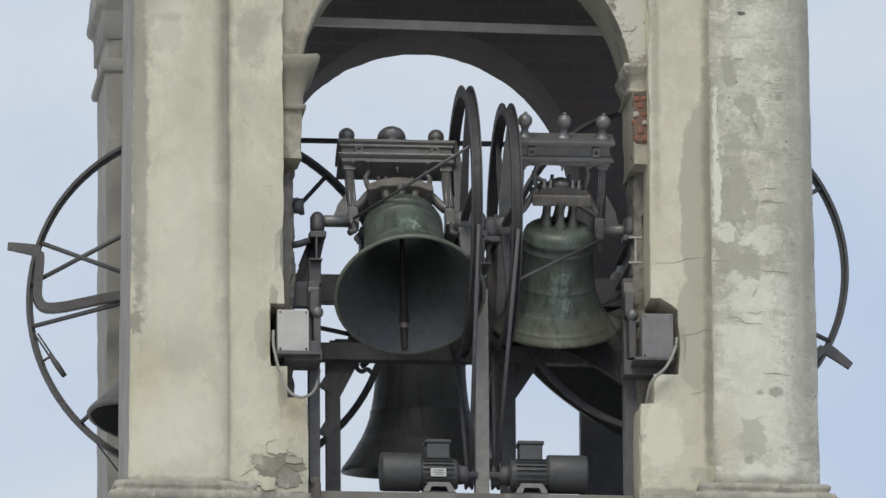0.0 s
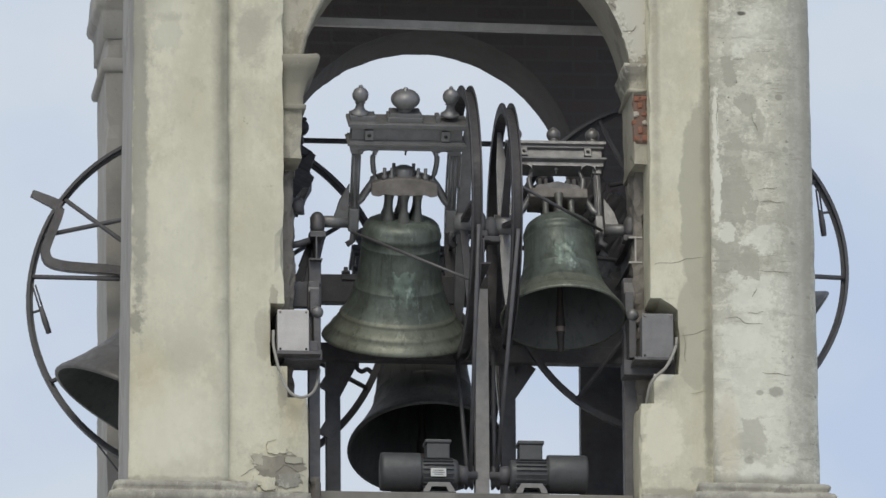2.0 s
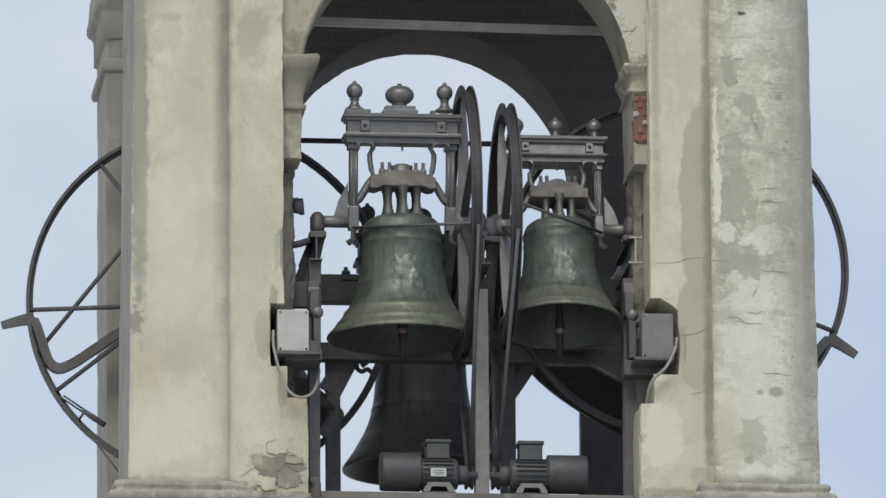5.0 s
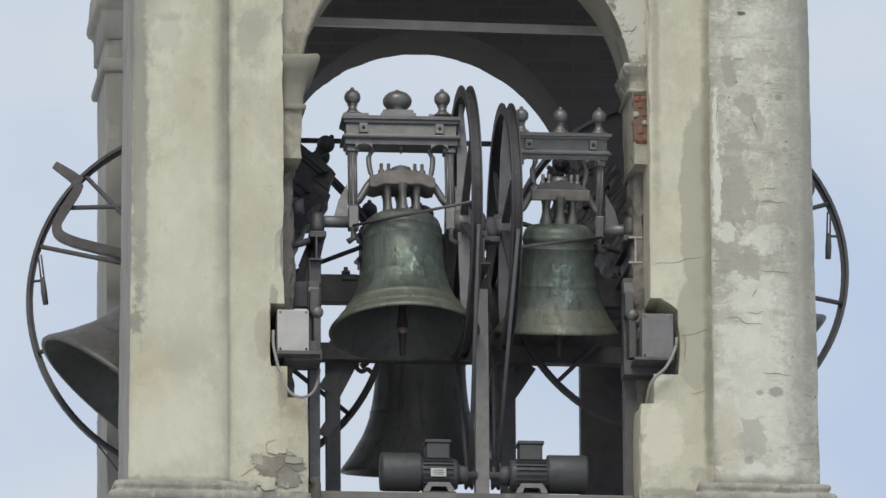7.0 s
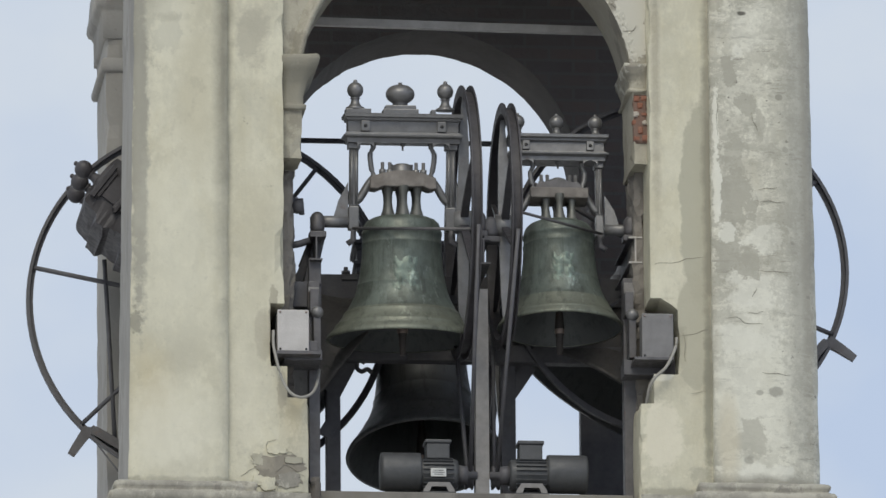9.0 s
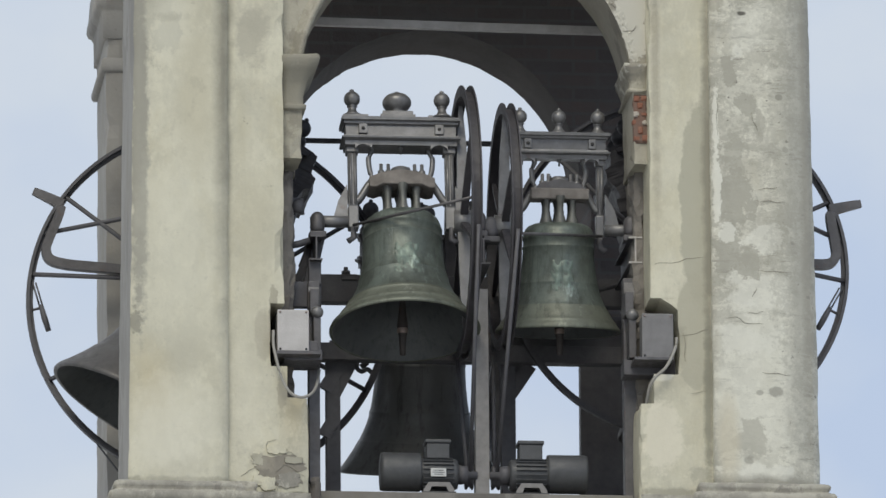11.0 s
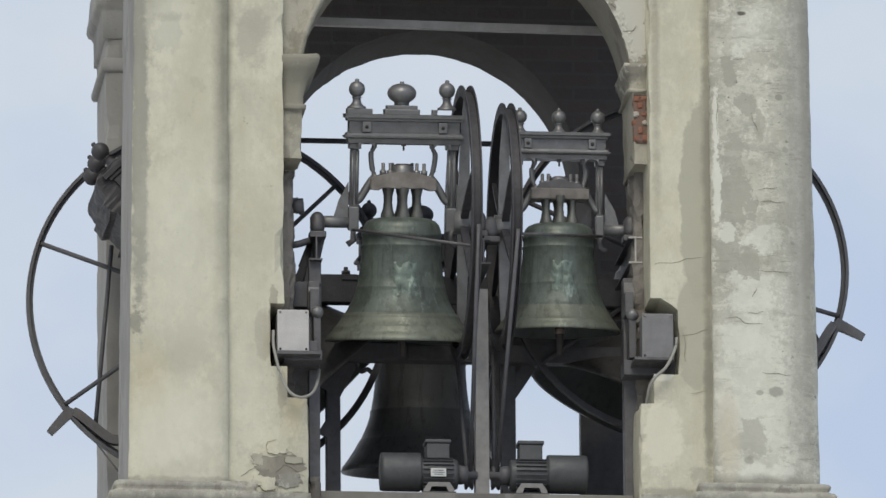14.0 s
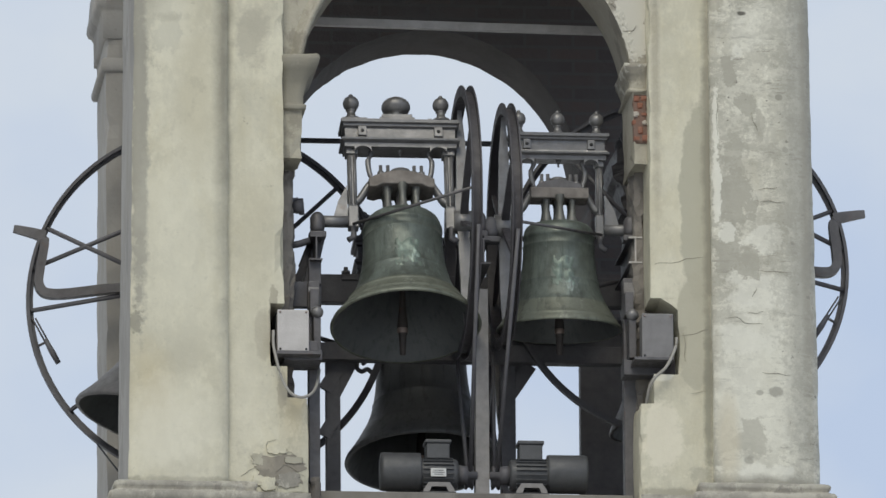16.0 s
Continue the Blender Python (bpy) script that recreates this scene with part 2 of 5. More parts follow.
M_PATCHY = plaster("patchy_plaster", (0.60, 0.585, 0.50), (0.475, 0.458, 0.388), (0.335, 0.323, 0.272), -0.04, shift=(4, 0, 7), flecks=0.85, mottle=1.1, stains_and_shades=(
    ((1.420, 0.560), (0.19, 0.48), (0.68, 0.67, 0.585), 0.6, 0.4, 0.7, 7),
    ((1.464, 2.428), (0.155, 0.104), (0.70, 0.69, 0.61), 0.35, 0.27, 1.00, 8),
    ((1.446, 1.051), (0.169, 0.098), (0.70, 0.69, 0.61), 0.55, 0.14, 1.00, 10),
    ((1.464, 1.325), (0.096, 0.070), (0.70, 0.69, 0.61), 0.55, 0.09, 1.00, 12),
    ((1.373, 0.819), (0.155, 0.075), (0.70, 0.69, 0.61), 0.5, 0.14, 1.00, 10),
    ((1.448, 0.137), (0.174, 0.041), (0.70, 0.69, 0.61), 0.65, 0.14, 1.00, 11),
    ((1.305, 2.192), (0.037, 0.087), (0.36, 0.347, 0.292), 0.85, 0.07, 0.75, 13),
    ((1.382, 2.019), (0.048, 0.055), (0.36, 0.347, 0.292), 0.8, 0.07, 0.85, 13),
    ((1.336, 1.540), (0.084, 0.151), (0.36, 0.347, 0.292), 0.8, 0.05, 0.85, 10),
    ((1.322, 1.757), (0.062, 0.130), (0.36, 0.347, 0.292), 0.6, 0.09, 1.00, 13),
    ((1.288, 1.279), (0.079, 0.145), (0.36, 0.347, 0.292), 0.75, 0.06, 1.00, 11),
    ((1.392, 1.200), (0.062, 0.075), (0.36, 0.347, 0.292), 0.75, 0.06, 1.00, 13),
    ((1.576, 2.299), (0.025, 0.035), (0.4, 0.385, 0.325), 0.6, 0.09, 1.00, 20),
    ((1.553, 2.060), (0.020, 0.017), (0.25, 0.24, 0.2), 0.8, 0.15, 0.3, 20),
    ((1.584, 1.791), (0.014, 0.014), (0.3, 0.29, 0.25), 0.7, 0.15, 0.3, 20),
    ((1.457, 1.904), (0.028, 0.075), (0.36, 0.347, 0.292), 0.6, 0.09, 1.00, 17),
    ((1.437, 2.267), (0.062, 0.038), (0.4, 0.385, 0.325), 0.4, 0.09, 1.00, 13),
    ((1.394, 0.316), (0.096, 0.081), (0.36, 0.347, 0.292), 0.6, 0.14, 1.00, 11),
    ((1.379, 0.202), (0.025, 0.023), (0.3, 0.29, 0.25), 0.7, 0.2, 0.4, 15),
    ((1.525, 0.554), (0.034, 0.026), (0.3, 0.29, 0.25), 0.75, 0.15, 0.5, 14),
    ((1.440, 0.547), (0.017, 0.014), (0.3, 0.29, 0.25), 0.6, 0.15, 0.4, 18),
    ((1.238, 1.596), (0.022, 0.203), (0.70, 0.69, 0.61), 0.85, 0.07, 1.00, 13),
    ((1.234, 1.929), (0.014, 0.174), (0.70, 0.69, 0.61), 0.8, 0.09, 1.00, 17),
    ((1.295, 1.360), (0.042, 0.052), (0.70, 0.69, 0.61), 0.7, 0.07, 1.00, 14),
    ((1.340, 2.289), (0.028, 0.041), (0.70, 0.69, 0.61), 0.6, 0.09, 1.00, 17),
    ((1.371, 2.487), (0.022, 0.012), (0.08, 0.075, 0.065), 0.9, 0.2, 0.4, 25),
    ((1.448, 0.087), (0.32, 0.035), (0.24, 0.23, 0.195), 0.75, 0.5, 0.6, 12),
    ((1.281, 0.300), (0.05, 0.22), (0.56, 0.51, 0.39), 0.6, 0.4, 0.3, 7),
    # outer edge: grime, and the shade of its rounding put into the colour
    ((1.652, 1.603), (0.07, 1.5), (0.40, 0.39, 0.34), 0.55, 0.5, 0.35, 9),
    ((1.655, 1.700), (0.050, 1.6), (0.30, 0.29, 0.25), 0.30, 0.20, 1.0, 30),
    ((1.560, 1.800), (0.070, 0.9), (0.33, 0.32, 0.27), 0.30, 0.10, 1.3, 34),
    # darker strip at the arris, again grime plus painted edge shade
    ((1.697, 1.749), (0.030, 1.5), (0.30, 0.285, 0.24), 0.65, 0.5, 0.5, 11)))
M_BAY = plaster("grimy_plaster", (0.43, 0.405, 0.33), (0.31, 0.285, 0.23), (0.26, 0.24, 0.195), 0.03, shift=(2, 0, 5), stains_and_shades=(
    ((0.819, 2.408), (0.10, 0.22), (0.27, 0.25, 0.21), 0.75, 0.10, 0.9, 12),
    ((0.828, 2.466), (0.10, 0.25), (0.62, 0.60, 0.52), 0.7, 0.08, 0.9, 9),
    ((-0.819, 2.114), (0.16, 0.24), (0.25, 0.235, 0.19), 0.75, 0.25, 0.9, 12)))
# side faces: greyer than the front, their shade put into the colour
M_SIDE = plaster("shaded_side_plaster", (0.345, 0.332, 0.31), (0.28, 0.27, 0.252), (0.25, 0.24, 0.225), 0.0)
# inner plaster, much darker in tone than the front
M_INNER = plaster("dark_inner_plaster", (0.30, 0.28, 0.255), (0.20, 0.185, 0.17), (0.16, 0.13, 0.11), 0.03)
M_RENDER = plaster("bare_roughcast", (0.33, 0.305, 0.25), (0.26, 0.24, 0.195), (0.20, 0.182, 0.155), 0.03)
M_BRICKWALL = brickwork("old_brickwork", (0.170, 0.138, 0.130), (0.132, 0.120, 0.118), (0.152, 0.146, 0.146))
# rear arch soffit: the shade under the arch put in as near-black colour
M_SOFFIT = plaster("shaded_soffit", (0.085, 0.075, 0.07), (0.06, 0.054, 0.052), (0.05, 0.045, 0.043), 0.03)
M_BRICK = plaster("red_brick", (0.27, 0.115, 0.075), (0.20, 0.09, 0.065), (0.30, 0.22, 0.17), 0.03, dirt=(0.09, 0.06, 0.05))
M_BED = plaster("brick_bed", (0.19, 0.115, 0.09), (0.13, 0.085, 0.07), (0.24, 0.19, 0.16), 0.03)
M_RUBBLE = plaster("dark_rubble", (0.215, 0.198, 0.178), (0.15, 0.136, 0.123), (0.10, 0.09, 0.083), 0.05)
M_MORTAR = plaster("pale_mortar", (0.45, 0.41, 0.36), (0.36, 0.32, 0.28), (0.28, 0.2, 0.16), 0.03)
M_STONE = plaster("weathered_stone", (0.43, 0.41, 0.35), (0.30, 0.285, 0.245), (0.19, 0.18, 0.16), 0.03, flecks=0.8)
M_BELL = bronze("green_bronze", (0.088, 0.100, 0.086), (0.150, 0.176, 0.154), (0.36, 0.42, 0.385))
M_BELL_LIP = bronze("pale_bronze", (0.135, 0.142, 0.112), (0.19, 0.205, 0.165), (0.34, 0.36, 0.30))
M_BELL_PALE = bronze("verdigris_bronze", (0.11, 0.13, 0.108), (0.20, 0.255, 0.22), (0.46, 0.56, 0.50))
M_CROWN = bronze("grey_bronze", (0.115, 0.117, 0.108), (0.155, 0.157, 0.146), (0.24, 0.25, 0.23))
M_HOLLOW = bronze("bell_inside", (0.088, 0.094, 0.097), (0.100, 0.107, 0.108), (0.115, 0.12, 0.118))
M_BELL_DARK = bronze("dark_bronze", (0.135, 0.137, 0.139), (0.150, 0.153, 0.153), (0.18, 0.183, 0.18))
M_BELL_BROWN = bronze("brown_bronze", (0.092, 0.086, 0.084), (0.112, 0.106, 0.102), (0.145, 0.138, 0.132))
M_GREY = metal_paint("grey_painted_iron", (0.225, 0.222, 0.222), (0.165, 0.162, 0.162), 0.42, 0.45, 0.1)
M_DARK = metal_paint("dark_iron", (0.112, 0.110, 0.118), (0.084, 0.082, 0.090), 0.6, 0.1, 0.08)
M_WHEEL = metal_paint("blackened_wheel_iron", (0.066, 0.062, 0.068), (0.046, 0.043, 0.048), 0.55, 0.1, 0.1)
M_STEEL = metal_paint("dull_steel", (0.135, 0.13, 0.134), (0.095, 0.091, 0.094), 0.5, 0.4, 0.25)
M_RUST = metal_paint("rusty_clamp", (0.235, 0.215, 0.198), (0.145, 0.13, 0.118), 0.75, 0.2, 0.25)
M_CLAP = metal_paint("rusty_clapper", (0.066, 0.056, 0.052), (0.052, 0.046, 0.044), 0.6, 0.4, 0.3)
M_WORN = metal_paint("bright_worn_iron", (0.34, 0.28, 0.25), (0.22, 0.17, 0.15), 0.4, 0.6)
M_BOX = metal_paint("grey_enamel_box", (0.50, 0.48, 0.465), (0.42, 0.40, 0.385), 0.45, 0.0, 0.1)
M_CABLE = metal_paint("pale_cable", (0.34, 0.325, 0.295), (0.25, 0.24, 0.215), 0.6, 0.0)
M_MOTOR = metal_paint("dark_grey_motor", (0.082, 0.084, 0.088), (0.060, 0.062, 0.066), 0.5, 0.1)
M_LABEL = metal_paint("metal_label", (0.62, 0.62, 0.60), (0.5, 0.5, 0.49), 0.4, 0.2)
M_INK = metal_paint("black_ink", (0.03, 0.03, 0.03), (0.02, 0.02, 0.02), 0.6, 0.0)
# unseen ground, kept pale to throw light up under the bells
M_EARTH = plaster("pale_bounce_ground", (0.52, 0.51, 0.49), (0.44, 0.435, 0.42), (0.38, 0.375, 0.36), 0.0)
M_RAIL = plaster("dusty_rail", (0.25, 0.24, 0.22), (0.19, 0.18, 0.165), (0.14, 0.13, 0.12), 0.03)
M_POST = metal_paint("pale_post", (0.26, 0.25, 0.24), (0.20, 0.19, 0.185), 0.55, 0.3, 0.25)
M_JOIST = metal_paint("pale_joist", (0.50, 0.48, 0.46), (0.40, 0.38, 0.36), 0.5, 0.3, 0.1)
M_BOX2 = metal_paint("dark_box", (0.20, 0.195, 0.195), (0.16, 0.155, 0.155), 0.5, 0.2, 0.1)
M_GREYPATCH = plaster("grey_repair", (0.44, 0.42, 0.34), (0.385, 0.365, 0.295), (0.33, 0.315, 0.255), 0.0)
M_CRACK = metal_paint("crack_shadow", (0.29, 0.27, 0.225), (0.19, 0.175, 0.145), 0.95, 0.0)


# ---- mesh helpers ----
def link(name, bm, mat, parent=None, label=""):
    bmesh.ops.recalc_face_normals(bm, faces=bm.faces)
    me = bpy.data.meshes.new(name)
    bm.to_mesh(me)
    bm.free()
    me.materials.append(mat)
    ob = new(name, me)
    if parent is not None:
        ob.parent = parent
    if label:
        ob["label"] = label
    return ob


def part(name, bm, mat, parent, label=""):
    return link(name, bm, mat, parent, label)


def thing(name, label, category, m=None, group="", kind=""):
    ob = new(name)
    if m is not None:
        ob.matrix_basis = m
    return tagged(ob, label, category, group, kind)


def box(lo, hi, bev=0.0, bm=None):
    bm = bm or bmesh.new()
    c = [(a + b) / 2 for a, b in zip(lo, hi)]
    s = [abs(b - a) for a, b in zip(lo, hi)]
    tmp = bmesh.new()
    bmesh.ops.create_cube(tmp, size=1.0, matrix=Matrix.Translation(c) @ Matrix.Diagonal((*s, 1)))
    if bev:
        bmesh.ops.bevel(tmp, geom=tmp.edges[:], offset=min(bev, min(s) * 0.45), segments=2, affect="EDGES", profile=0.5)
    merge(bm, tmp)
    return bm


def merge(bm, other, m=None):
    if m is not None:
        bmesh.ops.transform(other, matrix=m, verts=other.verts)
    me = bpy.data.meshes.new("t")
    other.to_mesh(me)
    other.free()
    bm.from_mesh(me)
    bpy.data.meshes.remove(me)
    return bm


def lathe(profile, n=32, m=None, bm=None, close=False):
    """Turns (radius, height) pairs about z."""
    bm = bm or bmesh.new()
    tmp = bmesh.new()
    rings = []
    for r, z in profile:
        if r < 1e-5:
            rings.append([tmp.verts.new((0, 0, z))])
        else:
            rings.append([tmp.verts.new((r * math.cos(2 * math.pi * i / n), r * math.sin(2 * math.pi * i / n), z)) for i in range(n)])
    for a, b in zip(rings, rings[1:]):
        for i in range(n):
            j = (i + 1) % n
            q = [a[i % len(a)], a[j % len(a)], b[j % len(b)], b[i % len(b)]]
            q = [v for k, v in enumerate(q) if v not in q[:k]]
            if len(q) > 2:
                tmp.faces.new(q).smooth = True
    return merge(bm, tmp, m)


def tube(pts, r, n=10, bm=None, flat=1.0, up=(0, 0, 1), square=False):
    """A bar along a line of points; flat squeezes it across up; square gives it four sides."""
    bm = bm or bmesh.new()
    pts = [Vector(p) for p in pts]
    rings = []
    k = 4 if square else n
    for i, p in enumerate(pts):
        d = (pts[min(i + 1, len(pts) - 1)] - pts[max(i - 1, 0)]).normalized()
        u = Vector(up)
        if abs(d.dot(u)) > 0.95:
            u = Vector((0, 1, 0)) if abs(d.y) < 0.9 else Vector((1, 0, 0))
        s = d.cross(u).normalized()
        u = s.cross(d).normalized()
        ra = r[i] if isinstance(r, (list, tuple)) else r
        ring = []
        for j in range(k):
            a = 2 * math.pi * (j + (0.5 if square else 0)) / k
            q = 1.414 if square else 1.0
            ring.append(bm.verts.new(p + ra * q * (math.cos(a) * s * flat + math.sin(a) * u)))
        rings.append(ring)
    for a, b in zip(rings, rings[1:]):
        for j in range(k):
            f = bm.faces.new((a[j], a[(j + 1) % k], b[(j + 1) % k], b[j]))
            f.smooth = not square
    bm.faces.new(rings[0][::-1])
    bm.faces.new(rings[-1])
    return bm


def roughen(bm, amp, freq=6.0):
    for v in bm.verts:
        p = v.co * freq
        v.co += amp * (noise.noise_vector(p) + 0.5 * noise.noise_vector(p * 3.1))


def slab(lo, hi, step=0.05, amp=0.004, chip=0.010, bm=None, joined=()):
    """A plastered block: finely divided, slightly uneven, with worn arrises."""
    bm = bm or bmesh.new()
    n = [max(1, round((b - a) / step)) for a, b in zip(lo, hi)]
    seen = {}

    def vert(i, j, k):
        key = (i, j, k)
        if key not in seen:
            p = Vector([lo[a] + (hi[a] - lo[a]) * key[a] / n[a] for a in range(3)])
            edge = [a for a in range(3) if key[a] in (0, n[a])]
            if any((a, 0 if key[a] == 0 else 1) in joined for a in edge):
                edge = []
            q = p + amp * noise.noise_vector(p * 3) + 0.4 * amp * noise.noise_vector(p * 14)
            if len(edge) > 1:
                w = chip * max(0.0, noise.noise(p * 7) + 0.35 * noise.noise(p * 25))
                w = w * 2 + chip * 0.25
                for a in edge:
                    q[a] += w if key[a] == 0 else -w
            seen[key] = bm.verts.new(q)
        return seen[key]

    for a in range(3):
        b, c = (a + 1) % 3, (a + 2) % 3
        for side in (0, n[a]):
            for i in range(n[b]):
                for j in range(n[c]):
                    quad = []
                    for di, dj in ((0, 0), (1, 0), (1, 1), (0, 1)):
                        key = [0, 0, 0]
                        key[a], key[b], key[c] = side, i + di, j + dj
                        quad.append(vert(*key))
                    bm.faces.new(quad)
    return bm


def arch_wall(u0, u1, z0, z1, cu, r, zs, w0, w1, ragged=0.006, seg=96):
    """A wall across x with a round-headed opening; w0 and w1 are its faces along y."""
    bm = slab((u0, w0, z0), (cu - r, w1, zs), 0.07, joined=((2, 1),))
    slab((cu + r, w0, z0), (u1, w1, zs), 0.07, bm=bm, joined=((2, 1),))
    cols = []
    for i in range(seg + 1):
        a = math.pi * (1 - i / seg)
        k = r + ragged * math.sin(a) ** 2 * (noise.noise(Vector((i * 0.26, cu, w0 * 3))) + 0.6 * noise.noise(Vector((i * 0.76, 5, w0))))
        x, z = cu + k * math.cos(a), zs + k * math.sin(a)
        cols.append([bm.verts.new(p) for p in ((x, w0, z), (x, w1, z), (x, w1, z1), (x, w0, z1))])
    for i, x in ((0, u0), (len(cols) + 1, u1)):
        cols.insert(i, [bm.verts.new(p) for p in ((x, w0, zs), (x, w1, zs), (x, w1, z1), (x, w0, z1))])
    for a, b in zip(cols, cols[1:]):
        for j in range(4):
            bm.faces.new((a[j], a[(j + 1) % 4], b[(j + 1) % 4], b[j]))
    return bm


def turned(bm, m):
    bmesh.ops.transform(bm, matrix=m, verts=bm.verts)
    return bm


# ---- the tower ----
XW, XE = -1.683, 1.704      # outer faces of the shaft
DEEP = 2.45                                # outer depth of the belfry
TOP = 3.7
AX, AR, AZ = 0.007, 0.828, 2.130
GROOVE_W = -1.201
IW, IE = -0.920, 0.905  # edges of the recessed bay


def soften(bm):
    """Smooth shading for the rounded front of a pilaster."""
    for f in bm.faces:
        f.smooth = all(v.co.y < 0.16 for v in f.verts)


bm = slab((XW, 0.0, -0.02), (-1.201, 0.70, TOP), 0.04, 0.003, 0.004)
for v in bm.verts:
    g = max(0.0, (v.co.x - GROOVE_W + 0.06) / 0.06)
    v.co.y += 0.022 * g * g * (v.co.y < 0.3)
    u = max(0.0, (XW + 0.05 - v.co.x) / 0.05)
    if v.co.y < 0.3:
        v.co.y += 0.010 * u * u * (1 - v.co.y / 0.3)
    if v.co.x < XW + 0.05:
        v.co.x += 0.012 * v.co.z - 0.018
soften(bm)
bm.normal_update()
# the west side face takes the greyer plaster, side shade in its colour
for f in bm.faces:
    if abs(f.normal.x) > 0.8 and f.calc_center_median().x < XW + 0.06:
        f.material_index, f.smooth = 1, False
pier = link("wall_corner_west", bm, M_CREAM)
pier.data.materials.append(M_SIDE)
tagged(pier, "cream lime-plastered corner pilaster, stained and worn", "wall", kind="structure")
bm = slab((1.209, 0.0, -0.02), (XE, 0.70, TOP), 0.04, 0.004, 0.005)
for v in bm.verts:
    u = max(0.0, (v.co.x - XE + 0.16) / 0.16)
    if v.co.y < 0.3:
        v.co.y += 0.085 * u * u * (1 - v.co.y / 0.3)
    if v.co.x > XE - 0.05:
        v.co.x -= 0.012 * v.co.z - 0.045
soften(bm)
tagged(link("wall_corner_east", bm, M_PATCHY), "pale plastered corner pilaster with flaked grey patches", "wall", kind="structure")

# inner pilasters, cut out beside the openings for the junction boxes
GX, GE = -1.195 - 0.06, 1.222 + 0.06
bm = slab((GX, 0.06, 0.974), (IW, 0.62, TOP), 0.05, joined=((2, 0),))
slab((GX, 0.06, 0.655), (-0.989, 0.62, 0.974), 0.05, bm=bm, joined=((2, 0), (2, 1)))
slab((GX, 0.06, -0.02), (-0.908, 0.62, 0.655), 0.05, 0.004, 0.002, bm=bm, joined=((2, 1),))
slab((-0.945, 0.0585, -0.02), (-0.801, 0.45, 0.499), 0.04, 0.004, 0.012, bm=bm, joined=((0, 0),))
tagged(link("wall_bay_west", bm, M_CREAM), "cream plastered inner pilaster, cracked at its foot", "wall", kind="structure")
bm = slab((IE, 0.06, 1.033), (GE, 0.62, TOP), 0.05, joined=((2, 0),))
slab((1.041, 0.06, 0.647), (GE, 0.62, 1.033), 0.05, bm=bm, joined=((2, 0), (2, 1)))
slab((0.917, 0.06, -0.02), (GE, 0.62, 0.647), 0.05, 0.004, 0.002, bm=bm, joined=((2, 1),))
slab((0.846, 0.0585, -0.02), (0.960, 0.45, 0.502), 0.04, 0.004, 0.012, bm=bm, joined=((0, 1),))
v0 = [bm.verts.new(p) for p in ((0.953, 0.060, 1.036), (1.052, 0.060, 1.038), (1.051, 0.060, 0.966), (1.015, 0.060, 0.997))]
v1 = [bm.verts.new((v.co.x, 0.50, v.co.z)) for v in v0]
bm.faces.new(v0), bm.faces.new(v1[::-1])
for j in range(4):
    bm.faces.new((v0[j], v0[(j + 1) % 4], v1[(j + 1) % 4], v1[j]))
tagged(link("wall_bay_east", bm, M_CREAM), "cream plastered inner pilaster with grey repair patches", "wall", kind="structure")

bm = arch_wall(IW - 0.02, IE + 0.02, 1.733, TOP, AX, AR, AZ, 0.14, 0.58, 0.010)
bm.normal_update()
for f in bm.faces:
    c = f.calc_center_median()
    if abs(f.normal.y) < 0.3 and c.z > AZ and math.hypot(c.x - AX, c.z - AZ) < AR + 0.02:
        f.material_index = 1
front = link("wall_front", bm, M_BAY)
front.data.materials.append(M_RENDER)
tagged(front, "recessed plaster bay with a round-headed bell opening", "wall", kind="structure")

bm = arch_wall(XW + 0.02, XE - 0.02, -0.02, TOP, -0.002, 0.778, 2.098, 1.95, DEEP, 0.007)
for v in bm.verts:
    # the eastern jamb stands back below the springing of the arch
    if v.co.z < 2.0 and 0.7 < v.co.x < 0.83:
        v.co.x += 0.055
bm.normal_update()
# underside of the rear arch gets the colour with the shade painted in
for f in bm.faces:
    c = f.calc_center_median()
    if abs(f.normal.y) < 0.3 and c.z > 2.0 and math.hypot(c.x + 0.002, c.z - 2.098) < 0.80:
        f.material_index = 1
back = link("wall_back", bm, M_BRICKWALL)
back.data.materials.append(M_SOFFIT)
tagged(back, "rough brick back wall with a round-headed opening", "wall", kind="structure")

side = Matrix.Rotation(radians(90), 4, "Z")
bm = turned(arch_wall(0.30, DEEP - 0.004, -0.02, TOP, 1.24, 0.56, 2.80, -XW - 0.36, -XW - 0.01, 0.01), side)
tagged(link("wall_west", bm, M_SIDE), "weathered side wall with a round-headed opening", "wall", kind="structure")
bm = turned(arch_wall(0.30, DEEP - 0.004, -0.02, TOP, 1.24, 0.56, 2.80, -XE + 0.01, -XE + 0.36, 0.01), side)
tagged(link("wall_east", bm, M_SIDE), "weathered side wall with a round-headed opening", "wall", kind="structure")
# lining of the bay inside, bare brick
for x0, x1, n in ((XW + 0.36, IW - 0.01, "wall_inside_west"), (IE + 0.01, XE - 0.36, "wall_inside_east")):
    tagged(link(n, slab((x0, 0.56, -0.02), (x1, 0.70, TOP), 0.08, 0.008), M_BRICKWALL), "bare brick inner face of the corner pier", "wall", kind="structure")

tagged(link("ceiling", box((XW + 0.1, 0.2, 3.30), (XE - 0.1, DEEP - 0.1, 3.40)), M_INNER), "dark plaster belfry ceiling", "ceiling", kind="structure")
tagged(link("roof", box((XW - 0.1, -0.1, TOP - 0.01), (XE + 0.1, DEEP + 0.1, TOP + 0.2)), M_STONE), "plain stone slab closing the tower", "roof", kind="structure")
